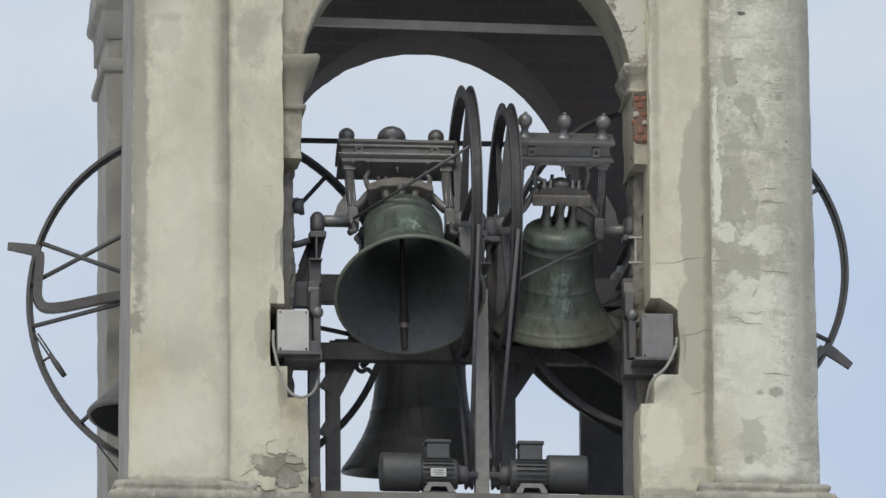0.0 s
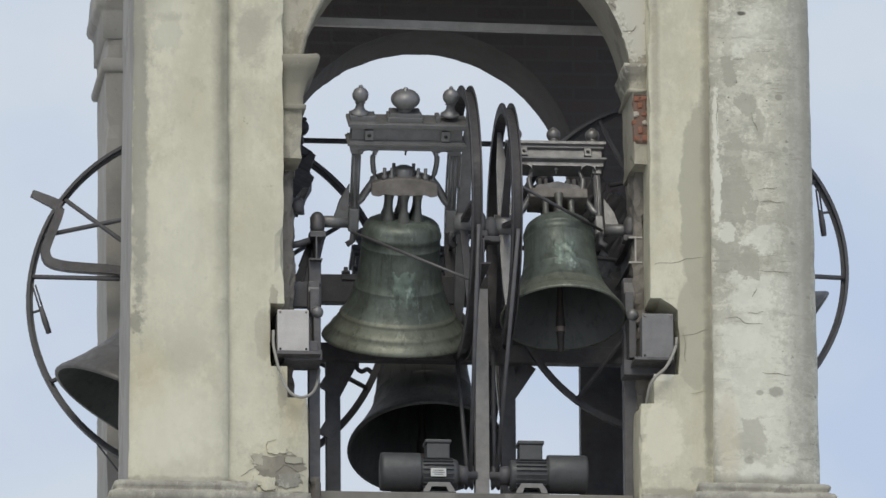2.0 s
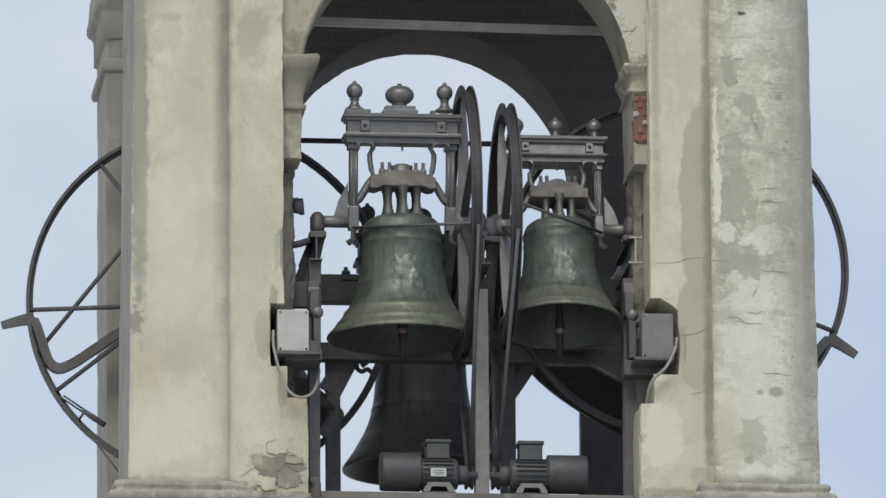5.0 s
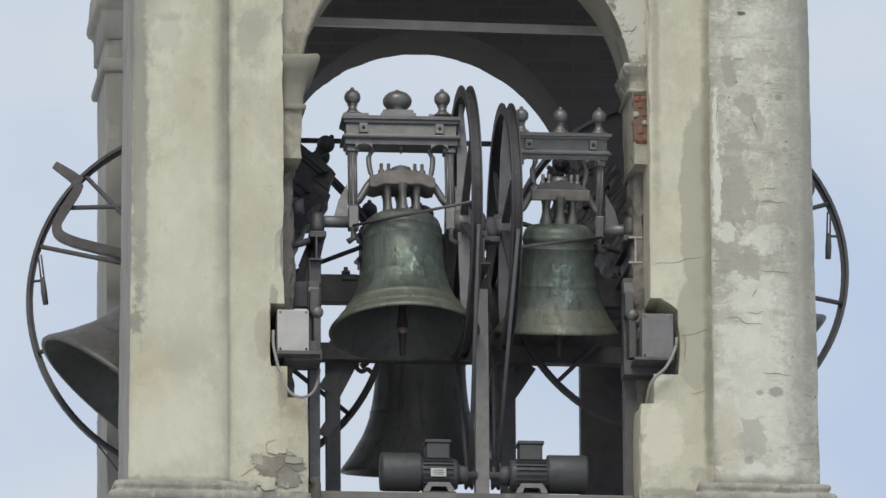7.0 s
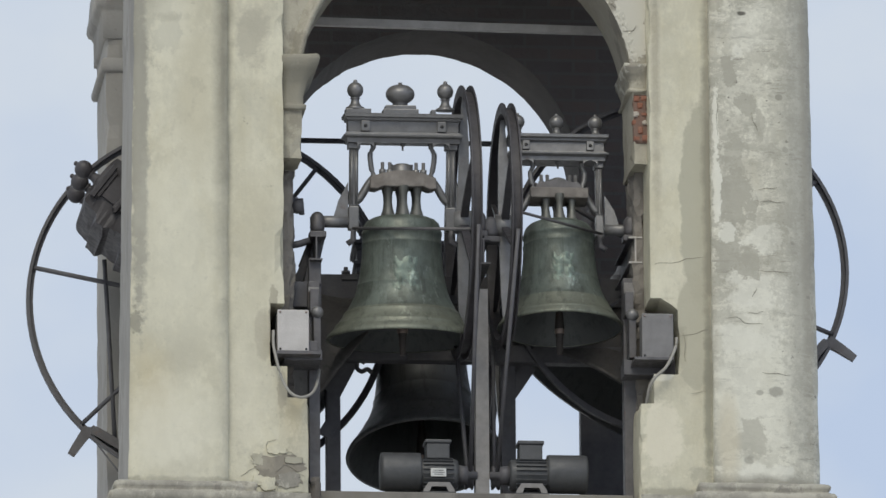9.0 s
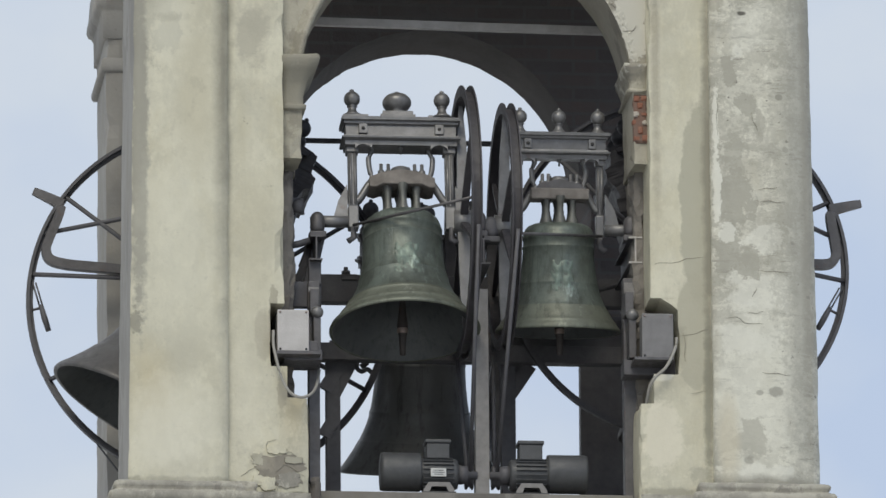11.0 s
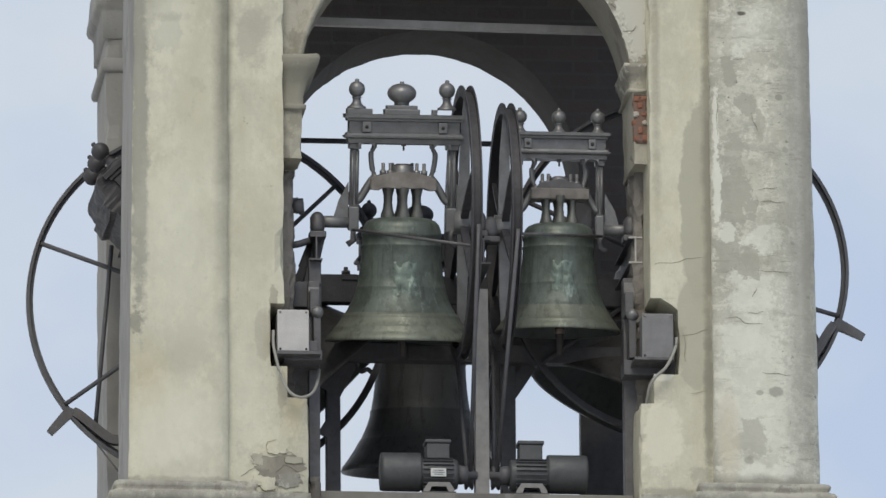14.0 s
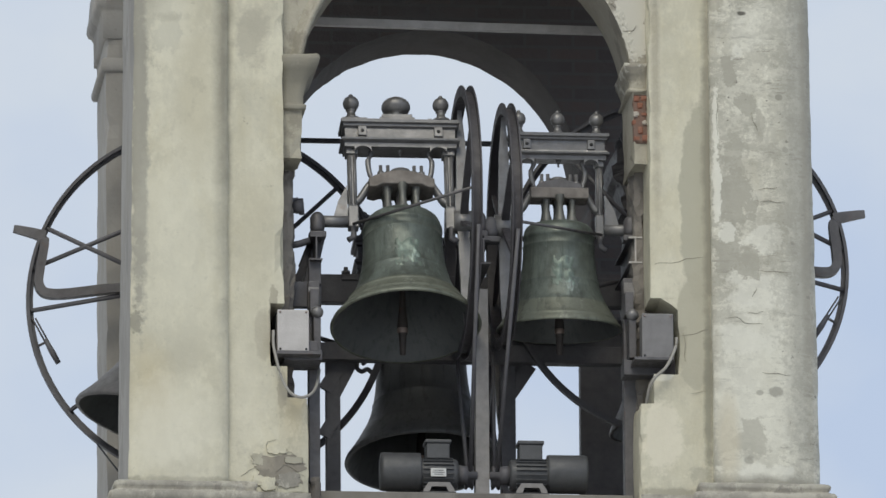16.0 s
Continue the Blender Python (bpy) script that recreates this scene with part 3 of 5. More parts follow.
tagged(link("floor", box((XW + 0.06, 0.22, -0.30), (XE - 0.06, DEEP - 0.06, -0.16)), M_INNER), "dusty belfry floor", "floor", kind="structure")
tagged(link("wall_shaft", box((XW - 0.02, -0.02, -14.4), (XE + 0.02, DEEP + 0.02, -0.301)), M_CREAM), "plain plastered tower shaft", "wall", kind="structure")
# out of view; added as a bounce surface for the belfry
tagged(link("ground", box((-1500, -1500, -14.6), (1500, 1500, -14.4)), M_EARTH), "unseen pale ground far below that bounces light upward", "ground", kind="structure")

# base mouldings under the piers
def base_moulding(x0, x1, zt, y0):
    """A worn stone base: sloping top, rounded lip, hollow and plain plinth, running round three sides."""
    prof = ((0.004, -0.05), (0.0, 0.004), (-0.008, 0.026), (-0.020, 0.036), (-0.034, 0.034), (-0.044, 0.024), (-0.052, 0.030), (-0.060, 0.052), (-0.074, 0.062), (-0.096, 0.062), (-0.108, 0.050), (-0.114, 0.046), (-0.31 - zt, 0.046))
    bm = bmesh.new()
    rows = []
    nx = max(4, round((x1 - x0) / 0.02))
    for h, o in prof:
        line = [(x0 - o, 0.69)] + [(x0 - o, y0 - o + 0.10 * k) for k in range(5, 0, -1)]
        line += [(x0 - o + (x1 - x0 + 2 * o) * k / nx, y0 - o) for k in range(nx + 1)]
        line += [(x1 + o, y0 - o + 0.10 * k) for k in range(1, 6)] + [(x1 + o, 0.69)]
        row = []
        for x, y in line:
            p = Vector((x, y, zt + h))
            q = 0.006 * noise.noise(p * 9) + 0.004 * noise.noise(p * 31)
            chip = max(0.0, noise.noise(p * 13 + Vector((3, 1, 7))) - 0.18) * 0.05 * (o > 0.02)
            row.append(bm.verts.new((x, y + chip + q, zt + h + 0.6 * q - 0.3 * chip)))
        rows.append(row)
    for p, q in zip(rows, rows[1:]):
        for k in range(len(p) - 1):
            bm.faces.new((p[k], p[k + 1], q[k + 1], q[k])).smooth = True
    return bm


for x0, x1, zt in ((-1.738, -1.100, 0.054), (1.158, 1.748, 0.086)):
    tagged(link("trim_base", base_moulding(x0, x1, zt, 0.0), M_STONE), "weathered stone base moulding with chipped edges", "moulding", kind="structure")
for x0, x1, zt in ((-1.10, -0.790, 0.012), (0.842, 1.175, 0.030)):
    bm = slab((x0, 0.015, -0.31), (x1, 0.60, zt), 0.03, 0.004, 0.010)
    tagged(link("trim_ledge", bm, M_STONE), "worn stone ledge under the inner pilaster", "moulding", kind="structure")
bm = slab((-0.799, 0.0, -0.30), (1.123, 0.5, -0.035), 0.05)
tagged(link("trim_sill", bm, M_STONE), "stone sill under the bell opening", "sill", kind="structure")

# impost capitals of the front arch
def capital(x0, x1, z0, z1, y0, y1, out, sign, worn=0.003):
    """A moulded impost: flat neck, swelling bell and square abacus."""
    bm = bmesh.new()
    steps = ((0.0, 0.012), (0.07, 0.014), (0.10, 0.0), (0.22, 0.0), (0.36, 0.06 * out), (0.48, 0.18 * out), (0.58, 0.36 * out), (0.68, 0.60 * out), (0.76, 0.82 * out), (0.83, 0.95 * out), (0.90, out), (0.95, 0.96 * out), (0.985, 0.82 * out), (1.0, 0.6 * out))
    rows = []
    for k, o in steps:
        z = z0 + (z1 - z0) * k
        a, b = (x0, x1 + o) if sign > 0 else (x0 - o, x1)
        rows.append([bm.verts.new(p) for p in ((a, y0 - o, z), (b, y0 - o, z), (b, y1, z), (a, y1, z))])
    for p, q in zip(rows, rows[1:]):
        for j in range(4):
            bm.faces.new((p[j], p[(j + 1) % 4], q[(j + 1) % 4], q[j]))
    bm.faces.new(rows[0][::-1]), bm.faces.new(rows[-1])
    bmesh.ops.subdivide_edges(bm, edges=bm.edges[:], cuts=2, use_grid_fill=True)
    roughen(bm, worn, 9 if worn < 0.01 else 16)
    for f in bm.faces:
        f.smooth = True
    return bm


tagged(link("trim_impost_west", capital(IW - 0.01, AX - AR + 0.006, 1.986, 2.259, 0.135, 0.585, 0.078, 1, 0.005), M_BAY), "moulded plaster impost under the arch, grimy", "impost", kind="structure")
tagged(link("trim_impost_east", capital(AX + AR - 0.006, IE + 0.01, 2.112, 2.252, 0.135, 0.585, 0.035, -1, 0.012), M_BAY), "broken plaster impost under the arch", "impost", kind="structure")

# moulded edge of the arch, broken off on its eastern half
bm = bmesh.new()
rows = []
for i in range(31):
    a = radians(180 - 80 * i / 30)
    row = []
    for r, y in ((AR + 0.006, 0.145), (AR + 0.006, 0.118), (AR + 0.022, 0.112), (AR + 0.036, 0.118), (AR + 0.044, 0.130), (AR + 0.062, 0.132), (AR + 0.068, 0.145)):
        q = r + 0.002 * noise.noise(Vector((i * 0.7, r * 40, 2)))
        row.append(bm.verts.new((AX + q * math.cos(a), y, AZ + q * math.sin(a))))
    rows.append(row)
for p, q in zip(rows, rows[1:]):
    for j in range(6):
        bm.faces.new((p[j], p[j + 1], q[j + 1], q[j])).smooth = True
def torn_edge(a0, a1, r0, r1, y0):
    """A strip of broken plaster along the arch, torn and uneven."""
    bm = bmesh.new()
    rows = []
    n = 48
    for i in range(n + 1):
        a = radians(a0 + (a1 - a0) * i / n)
        fade = min(1.0, 6 * i / n, 6 * (1 - i / n))
        row = []
        for j in range(7):
            u = j / 6
            p = Vector((i * 0.42, j * 1.3, a0))
            q = r0 + (r1 - r0) * u + 0.012 * noise.noise(p) + 0.008 * noise.noise(p * 2.7)
            y = 0.146 - y0 * fade * (1 - (2 * u - 1) ** 4) * (0.60 + 0.55 * noise.noise(p * 1.7 + Vector((3, 1, 4))))
            row.append(bm.verts.new((AX + q * math.cos(a), y if 0 < j < 6 else 0.146, AZ + q * math.sin(a))))
        rows.append(row)
    for p, q in zip(rows, rows[1:]):
        for j in range(6):
            bm.faces.new((p[j], p[j + 1], q[j + 1], q[j]))
    return bm


tagged(link("trim_torn_edge", torn_edge(4, 42, AR + 0.002, AR + 0.050, 0.014), M_BAY), "torn edge of the arch plaster, brown with grime", "moulding", kind="structure")
tagged(link("trim_torn_patch", torn_edge(7, 30, AR + 0.075, AR + 0.135, 0.007), M_BAY), "broken plaster patch beside the arch", "moulding", kind="structure")
tagged(link("trim_archivolt", bm, M_BAY), "moulded plaster edge of the arch, grimy", "moulding", kind="structure")

# mouldings on the outer face of the rear corner pier
def roll_moulding(prof, z):
    """A rounded moulding that runs along the outer face and returns across the reveal."""
    bm = bmesh.new()
    line = ((XW + 0.40, 1.79), (XW, 1.79), (XW, DEEP), (XW + 0.3, DEEP))
    side = ((0, -1), (-1, -1), (-1, 1), (0, 1))
    rows = []
    for (x, y), (sx, sy) in zip(line, side):
        rows.append([bm.verts.new((x + sx * o * (1 if sx else 0), y + sy * o * (0.2 if sy < 0 else 0.6), z + h)) for o, h in prof])
    for p, q in zip(rows, rows[1:]):
        for k in range(len(prof) - 1):
            bm.faces.new((p[k], p[k + 1], q[k + 1], q[k])).smooth = True
    return bm


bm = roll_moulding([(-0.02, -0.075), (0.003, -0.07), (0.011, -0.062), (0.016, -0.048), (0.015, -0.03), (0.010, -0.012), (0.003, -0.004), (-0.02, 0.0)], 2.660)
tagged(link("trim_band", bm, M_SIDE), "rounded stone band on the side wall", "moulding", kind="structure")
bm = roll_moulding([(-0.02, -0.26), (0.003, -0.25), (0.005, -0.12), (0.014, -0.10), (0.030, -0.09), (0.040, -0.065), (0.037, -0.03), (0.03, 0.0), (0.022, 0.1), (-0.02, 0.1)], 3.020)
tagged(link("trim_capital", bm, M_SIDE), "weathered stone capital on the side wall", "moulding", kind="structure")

# iron tie rod across the back opening, timber tie under the ceiling
tagged(link("tie_rod", tube([(XW + 0.3, 2.2, 2.343), (XE - 0.3, 2.2, 2.343)], 0.014), M_DARK), "dark iron tie rod across the opening", "tie rod")
tagged(link("tie_beam", tube([(-1.211, 1.000, 2.672), (0.110, 1.000, 2.651), (1.466, 1.000, 2.634)], 0.0195, 4, up=(0, 1, 0), square=True), M_JOIST), "thin grey tie beam below the ceiling", "beam")

# rubble core laid bare where the jambs are broken away
bm = slab((IW - 0.02, 0.26, 0.2), (-0.851, 0.6, 1.708), 0.03, 0.012, 0.02)
roughen(bm, 0.014, 18)
tagged(link("wall_jamb_west", bm, M_RUBBLE), "broken masonry jamb with bare dark rubble", "wall", kind="structure")
bm = slab((0.855, 0.30, 0.2), (IE + 0.02, 0.6, 1.750), 0.03, 0.012, 0.02)
roughen(bm, 0.014, 18)
tagged(link("wall_jamb_east", bm, M_RUBBLE), "broken masonry jamb with bare dark rubble", "wall", kind="structure")
# bricks showing through under the broken impost
jamb = tagged(new("jamb_patch"), "exposed red bricks under the broken impost", "bricks")
bm = slab((0.836, 0.132, 1.842), (0.910, 0.18, 2.097), 0.012, 0.008, 0.012)
part("brick_bed", bm, M_BED, jamb, "crumbling brick and old mortar")
rnd = random.Random(11)
for i in range(6):
    z = 1.850 + i * 0.042
    out = 0.018 * math.sin(i * 1.9)
    x = 0.830 + rnd.uniform(0.0, 0.012) + max(0.0, out)
    for k in range(2):
        wide = rnd.uniform(0.024, 0.044)
        if x + wide > 0.915:
            break
        bm = slab((x, 0.120 + rnd.uniform(0, 0.012), z + rnd.uniform(-0.004, 0.004)), (x + wide, 0.172, z + rnd.uniform(0.027, 0.036)), 0.008, 0.010, 0.010)
        part("brick", bm, M_MORTAR if (i, k) in ((2, 1), (3, 0)) else M_BRICK, jamb)
        x += wide + 0.004


# ---- bells ----
def finial(x, z, r, flat=1.0, knob=True):
    p = [(0.0, 0.0), (r * 1.15, 0.0), (r * 1.15, r * 0.25), (r * 0.8, r * 0.45), (r * 0.55, r * 0.8), (r * 0.48, r * 1.2), (r * 0.5, r * 1.3), (r * 0.66, r * 1.42), (r * 0.45, r * 1.52)]
    zc = r * 1.5 + r * flat * 0.9
    for i in range(1, 12):
        a = -math.pi / 2 + math.pi * i / 12
        if math.cos(a) * r > 0.45 * r or a > 0:
            p.append((r * math.cos(a), zc + r * flat * math.sin(a)))
    t = zc + r * flat
    p += [(r * 0.25, t), (r * 0.28, t + r * 0.16), (r * 0.12, t + r * 0.3), (0, t + r * 0.3)]
    return lathe(p, 24, Matrix.Translation((x, 0, z)))


def dome_finial(x, z, r):
    """A wide flattened ball on a low square plinth."""
    bm = box((x - r * 1.05, -r * 0.7, z), (x + r * 1.05, r * 0.7, z + r * 0.32), 0.004)
    p = [(r * 0.5, r * 0.3), (r * 0.52, r * 0.5)]
    p += [(r * max(0.5, math.cos(a)), r * 1.14 + r * 0.70 * math.sin(a)) for a in [-1.0 + 0.2 * i for i in range(11)]]
    p += [(r * 0.28, r * 1.80), (r * 0.14, r * 1.82), (r * 0.14, r * 1.95), (0, r * 1.95)]
    return lathe(p, 28, Matrix.Translation((x, 0, z)), bm)


def bell_thing(name, label, m, R, H, hw, beam0, beam1, wheel_x, wheel_R, skin, lip_mat, iron, balls, rod=True, mirror=1, light_wheel=0, hang=0.0, flare=0.0, drop=0.0, reach=1.0, block=False):
    """A swinging bell in its yoke, with its wheel. The axle is local x; the mouth hangs down -z."""
    top = thing(name, label, "church bell", m)
    s = R / 0.35
    k = H / 0.585
    # body of the bell: outer skin down to the lip, then the hollow inside
    out = [(0.0, 0.056), (0.10, 0.052), (0.150, 0.043), (0.180, 0.024), (0.192, -0.002), (0.195, -0.030), (0.198, -0.034), (0.199, -0.040), (0.198, -0.046), (0.196, -0.050), (0.197, -0.085), (0.1995, -0.088), (0.2005, -0.093), (0.1995, -0.098), (0.198, -0.102), (0.200, -0.15), (0.204, -0.20), (0.210, -0.25), (0.218, -0.30), (0.221, -0.303), (0.2225, -0.308), (0.222, -0.313), (0.224, -0.33), (0.236, -0.37), (0.250, -0.405), (0.264, -0.435), (0.268, -0.439)]
    lip = [(0.268, -0.439), (0.272, -0.444), (0.278, -0.450), (0.281, -0.456), (0.281, -0.462), (0.283, -0.468), (0.300, -0.498), (0.307, -0.506), (0.312, -0.512), (0.316, -0.520), (0.316, -0.526), (0.330, -0.545), (0.345, -0.564), (0.350, -0.578), (0.346, -0.585), (0.335, -0.583)]
    if mirror < 0 and skin is M_BELL:
        lip = [(0.268, -0.439), (0.284, -0.470), (0.302, -0.502), (0.316, -0.524), (0.321, -0.528), (0.322, -0.534), (0.332, -0.548), (0.345, -0.566), (0.350, -0.578), (0.346, -0.585), (0.335, -0.583)]
    if skin is not M_BELL:
        lip = [(0.268, -0.439), (0.292, -0.484), (0.318, -0.526), (0.345, -0.564), (0.350, -0.578), (0.346, -0.585), (0.335, -0.583)]
    inn = [(0.335, -0.583), (0.300, -0.52), (0.262, -0.46), (0.225, -0.37), (0.195, -0.25), (0.175, -0.10), (0.16, 0.0), (0.10, 0.035), (0.0, 0.04)]
    if skin is M_BELL:
        out[:9] = [(0.0, 0.056), (0.10, 0.053), (0.142, 0.046), (0.168, 0.034), (0.184, 0.018), (0.192, -0.002), (0.196, -0.022), (0.200, -0.028), (0.200, -0.044)]
    out, lip, inn = ([(q * (1 + flare * max(0.0, (-z - 0.22) / 0.36) ** 1.4), z) for q, z in prof] for prof in (out, lip, inn))
    body = part("bell_body", lathe([(r * s, z * k - drop) for r, z in out], 56), skin, top)
    part("lip", lathe([(r * s, z * k - drop) for r, z in lip], 56), lip_mat, body, "paler bronze sound bow")
    part("hollow", lathe([(r * s, z * k - drop) for r, z in inn], 48), M_HOLLOW, body, "dark inside of the bell")
    if skin is M_BELL:
        # low relief on the front of the waist, and a band of plain raised marks
        for sd, rw, z0, z1, y0 in ((1.7, 0.075, -0.17, -0.37, 0.0),):
            rel = bmesh.new()
            nu, nv = 14, 18
            grid = []
            for j in range(nv + 1):
                row = []
                zz = (z0 + (z1 - z0) * j / nv) * k
                rb = float(np.interp(-zz / k, [-q[1] for q in out], [q[0] for q in out])) + 0.004
                for i in range(nu + 1):
                    u = (i / nu - 0.5) * 2
                    a = -math.pi / 2 + u * rw / 0.22
                    v = j / nv * 2 - 1
                    edge = 1 - max(abs(u), abs(v)) ** 2
                    q = noise.noise(Vector((u * 2.3 + sd + R, v * 2.8, sd))) + 0.6 * noise.noise(Vector((u * 6, v * 6, sd + R)))
                    rr = (rb + (0.011 * max(0.0, edge * 0.8 + q * 0.9 - 0.15) - 0.006 if edge > 0.02 else -0.012)) * s
                    row.append(rel.verts.new((rr * math.cos(a), rr * math.sin(a), zz - drop)))
                grid.append(row)
            for p, q in zip(grid, grid[1:]):
                for i in range(nu):
                    rel.faces.new((p[i], p[i + 1], q[i + 1], q[i])).smooth = True
            part("relief", rel, M_BELL_PALE, body, "weathered low relief with pale verdigris")
    if block:
        # solid cast headstock with stepped flanks that balances the bell
        hs = bmesh.new()
        rows = []
        for z, w in ((0.20, 0.09), (0.26, 0.125), (0.33, 0.14), (0.35, 0.125), (0.40, 0.135), (0.42, 0.18), (0.48, 0.185), (0.50, 0.155), (0.58, 0.155), (0.60, 0.185), (0.66, 0.185), (0.68, 0.15), (0.76, 0.135), (0.78, 0.10)):
            w *= 1.02 * beam1 / 0.76
            z *= beam1 / 0.76
            rows.append([hs.verts.new(p) for p in ((-hw * 0.92, -w, z), (hw * 0.92, -w, z), (hw * 0.92, w, z), (-hw * 0.92, w, z))])
        for p, q in zip(rows, rows[1:]):
            for j in range(4):
                hs.faces.new((p[j], p[(j + 1) % 4], q[(j + 1) % 4], q[j]))
        hs.faces.new(rows[0][::-1]), hs.faces.new(rows[-1])
        bmesh.ops.subdivide_edges(hs, edges=hs.edges[:], cuts=3, use_grid_fill=True)
        roughen(hs, 0.012, 13)
        part("headstock", hs, M_WHEEL, top, "solid dark cast headstock with stepped flanks")
    # crown of loops, and the clamp over it
    zc = 0.054 * k - drop
    tall = 1 + drop / (0.12 * s)
    z1 = 0.072 * k + 0.092 * s
    for i in range(6):
        a = 2 * math.pi * i / 6 + 0.52
        prof = [(0.026, 0.118), (0.026, 0.106), (0.019, 0.084), (0.018, 0.056), (0.022, 0.030), (0.030, 0.012), (0.034, -0.014)]
        place = Matrix.Translation((0.082 * s * math.cos(a), 0.082 * s * math.sin(a), zc))
        part("crown_loop", lathe([(r * s, z * s * tall) for r, z in prof], 12, place), M_CROWN if skin is M_BELL else skin, top)
    part("crown_post", lathe([(0.025 * s, zc - 0.01), (0.025 * s, z1)], 10), iron, top)
    cw = hw * 0.57
    pts = []
    clamp = bmesh.new()
    n = 10
    rows = []
    for i in range(n + 1):
        u = -1 + 2 * i / n
        x = cw * u
        zt = z1 + (0.085 - 0.035 * u * u) * s
        zb = z1 + (0.0 - 0.012 * (1 - u * u)) * s + (0.012 * s if abs(u) < 0.8 else -0.006)
        y = 0.10 * s * (1 - 0.25 * u * u)
        rows.append([clamp.verts.new(p) for p in ((x, -y, zb), (x, y, zb), (x, y * 0.8, zt), (x, -y * 0.8, zt))])
    for a, b in zip(rows, rows[1:]):
        for j in range(4):
            clamp.faces.new((a[j], a[(j + 1) % 4], b[(j + 1) % 4], b[j]))
    clamp.faces.new(rows[0][::-1]), clamp.faces.new(rows[-1])
    bmesh.ops.bevel(clamp, geom=clamp.edges[:], offset=0.004, segments=1, affect="EDGES")
    if mirror < 0 and skin is M_BELL:
        clamp.free()
        clamp = box((-0.146, -0.075, z1 - 0.010), (0.146, 0.075, z1 + 0.046), 0.006)
        roughen(clamp, 0.002, 25)
        hump = [(-0.120, 0.0), (-0.104, 0.026), (-0.055, 0.036), (0.0, 0.050), (0.055, 0.036), (0.104, 0.026), (0.120, 0.0)]
        strap = bmesh.new()
        v0 = [strap.verts.new((x, -0.06, z1 + 0.045 + z)) for x, z in hump]
        v1 = [strap.verts.new((x, 0.06, z1 + 0.045 + z)) for x, z in hump]
        strap.faces.new(v0), strap.faces.new(v1[::-1])
        for j in range(7):
            strap.faces.new((v0[j], v0[(j + 1) % 7], v1[(j + 1) % 7], v1[j]))
        part("strap", strap, M_STEEL, top, "dark iron saddle over the clamp")
    cl = part("clamp", clamp, M_RUST, top, "rusty cast clamp over the crown")
    for u, v in ((-0.62, -0.5), (-0.3, 0.5), (0.3, 0.5), (0.62, -0.5), (-0.4, -0.5), (0.4, -0.5)):
        x, y = cw * u, 0.08 * s * v
        b = lathe([(0, 0), (0.017 * s, 0), (0.017 * s, 0.026), (0.009, 0.028), (0.009, 0.062), (0, 0.064)], 8, Matrix.Translation((x, y, z1 + 0.065 * s)))
        part("bolt", b, iron, cl)
    part("boss", lathe([(0.055 * s, z1 + 0.06 * s), (0.05 * s, z1 + 0.115 * s), (0.03 * s, z1 + 0.125 * s), (0, z1 + 0.125 * s)], 14), iron, cl)
    # yoke: moulded beam, two fluted uprights, curved stays, gussets and axle
    h = beam1 - beam0
    yb = 0.074 * (hw / 0.29)
    beam = bmesh.new()
    rows = []
    for a, o in ((0.0, -0.022), (0.0, -0.014), (0.15, -0.012), (0.17, 0.002), (0.20, 0.012), (0.26, 0.014), (0.28, -0.002), (0.34, -0.004), (0.37, -0.022), (0.74, -0.022), (0.77, -0.006), (0.84, -0.004), (0.87, 0.012), (0.98, 0.014), (1.0, 0.006)):
        z = beam0 + h * a
        rows.append([beam.verts.new(p) for p in ((-hw - o * 0.6, -yb - o, z), (hw + o * 0.6, -yb - o, z), (hw + o * 0.6, yb + o, z), (-hw - o * 0.6, yb + o, z))])
    for p, q in zip(rows, rows[1:]):
        for j in range(4):
            beam.faces.new((p[j], p[(j + 1) % 4], q[(j + 1) % 4], q[j]))
    beam.faces.new(rows[0][::-1]), beam.faces.new(rows[-1])
    bo = part("yoke_beam", beam, iron, top)
    for sx in (-1, 1):
        x = sx * hw * 0.66
        part("boss_plate", box((x - 0.075 * hw, -yb - 0.002, beam0 + h * 0.38), (x + 0.075 * hw, -yb + 0.03, beam0 + h * 0.74), 0.003), iron, bo)
        part("bolt_head", lathe([(0, 0), (0.009, 0), (0.009, 0.006), (0, 0.006)], 10, Matrix.Translation((x, -yb + 0.001, beam0 + h * 0.56)) @ Matrix.Rotation(radians(90), 4, "X")), M_INK, bo)
    for sx in (-1, 1):
        x = sx * hw * 0.84
        up = bmesh.new()
        q = (hw / 0.29) ** 1.5
        box((x - 0.026 * q, -0.032 * q, -0.05), (x + 0.026 * q, 0.032 * q, 0.07 * s), 0.006, up)
        box((x - 0.022 * q, -0.026 * q, 0.07 * s), (x + 0.022 * q, 0.026 * q, beam0 - 0.03), 0.006, up)
        for d in (-0.011 * q, 0.011 * q):
            tube([(x + d, -0.027 * q, 0.08 * s), (x + d, -0.027 * q, beam0 - 0.035)], 0.0075 * q, 8, up)
        box((x - 0.031 * q, -0.036 * q, beam0 - 0.03), (x + 0.031 * q, 0.036 * q, beam0 + 0.001), 0.005, up)
        part("upright", up, iron, top)
        g = bmesh.new()
        xs = (x + sx * 0.028, x + sx * 0.028, x + sx * 0.075, x + sx * 0.11)
        zs = (-0.03, 0.19 * s, 0.10 * s, -0.03)
        v0 = [g.verts.new((a, -0.014, b)) for a, b in zip(xs, zs)]
        v1 = [g.verts.new((a, 0.014, b)) for a, b in zip(xs, zs)]
        g.faces.new(v0), g.faces.new(v1[::-1])
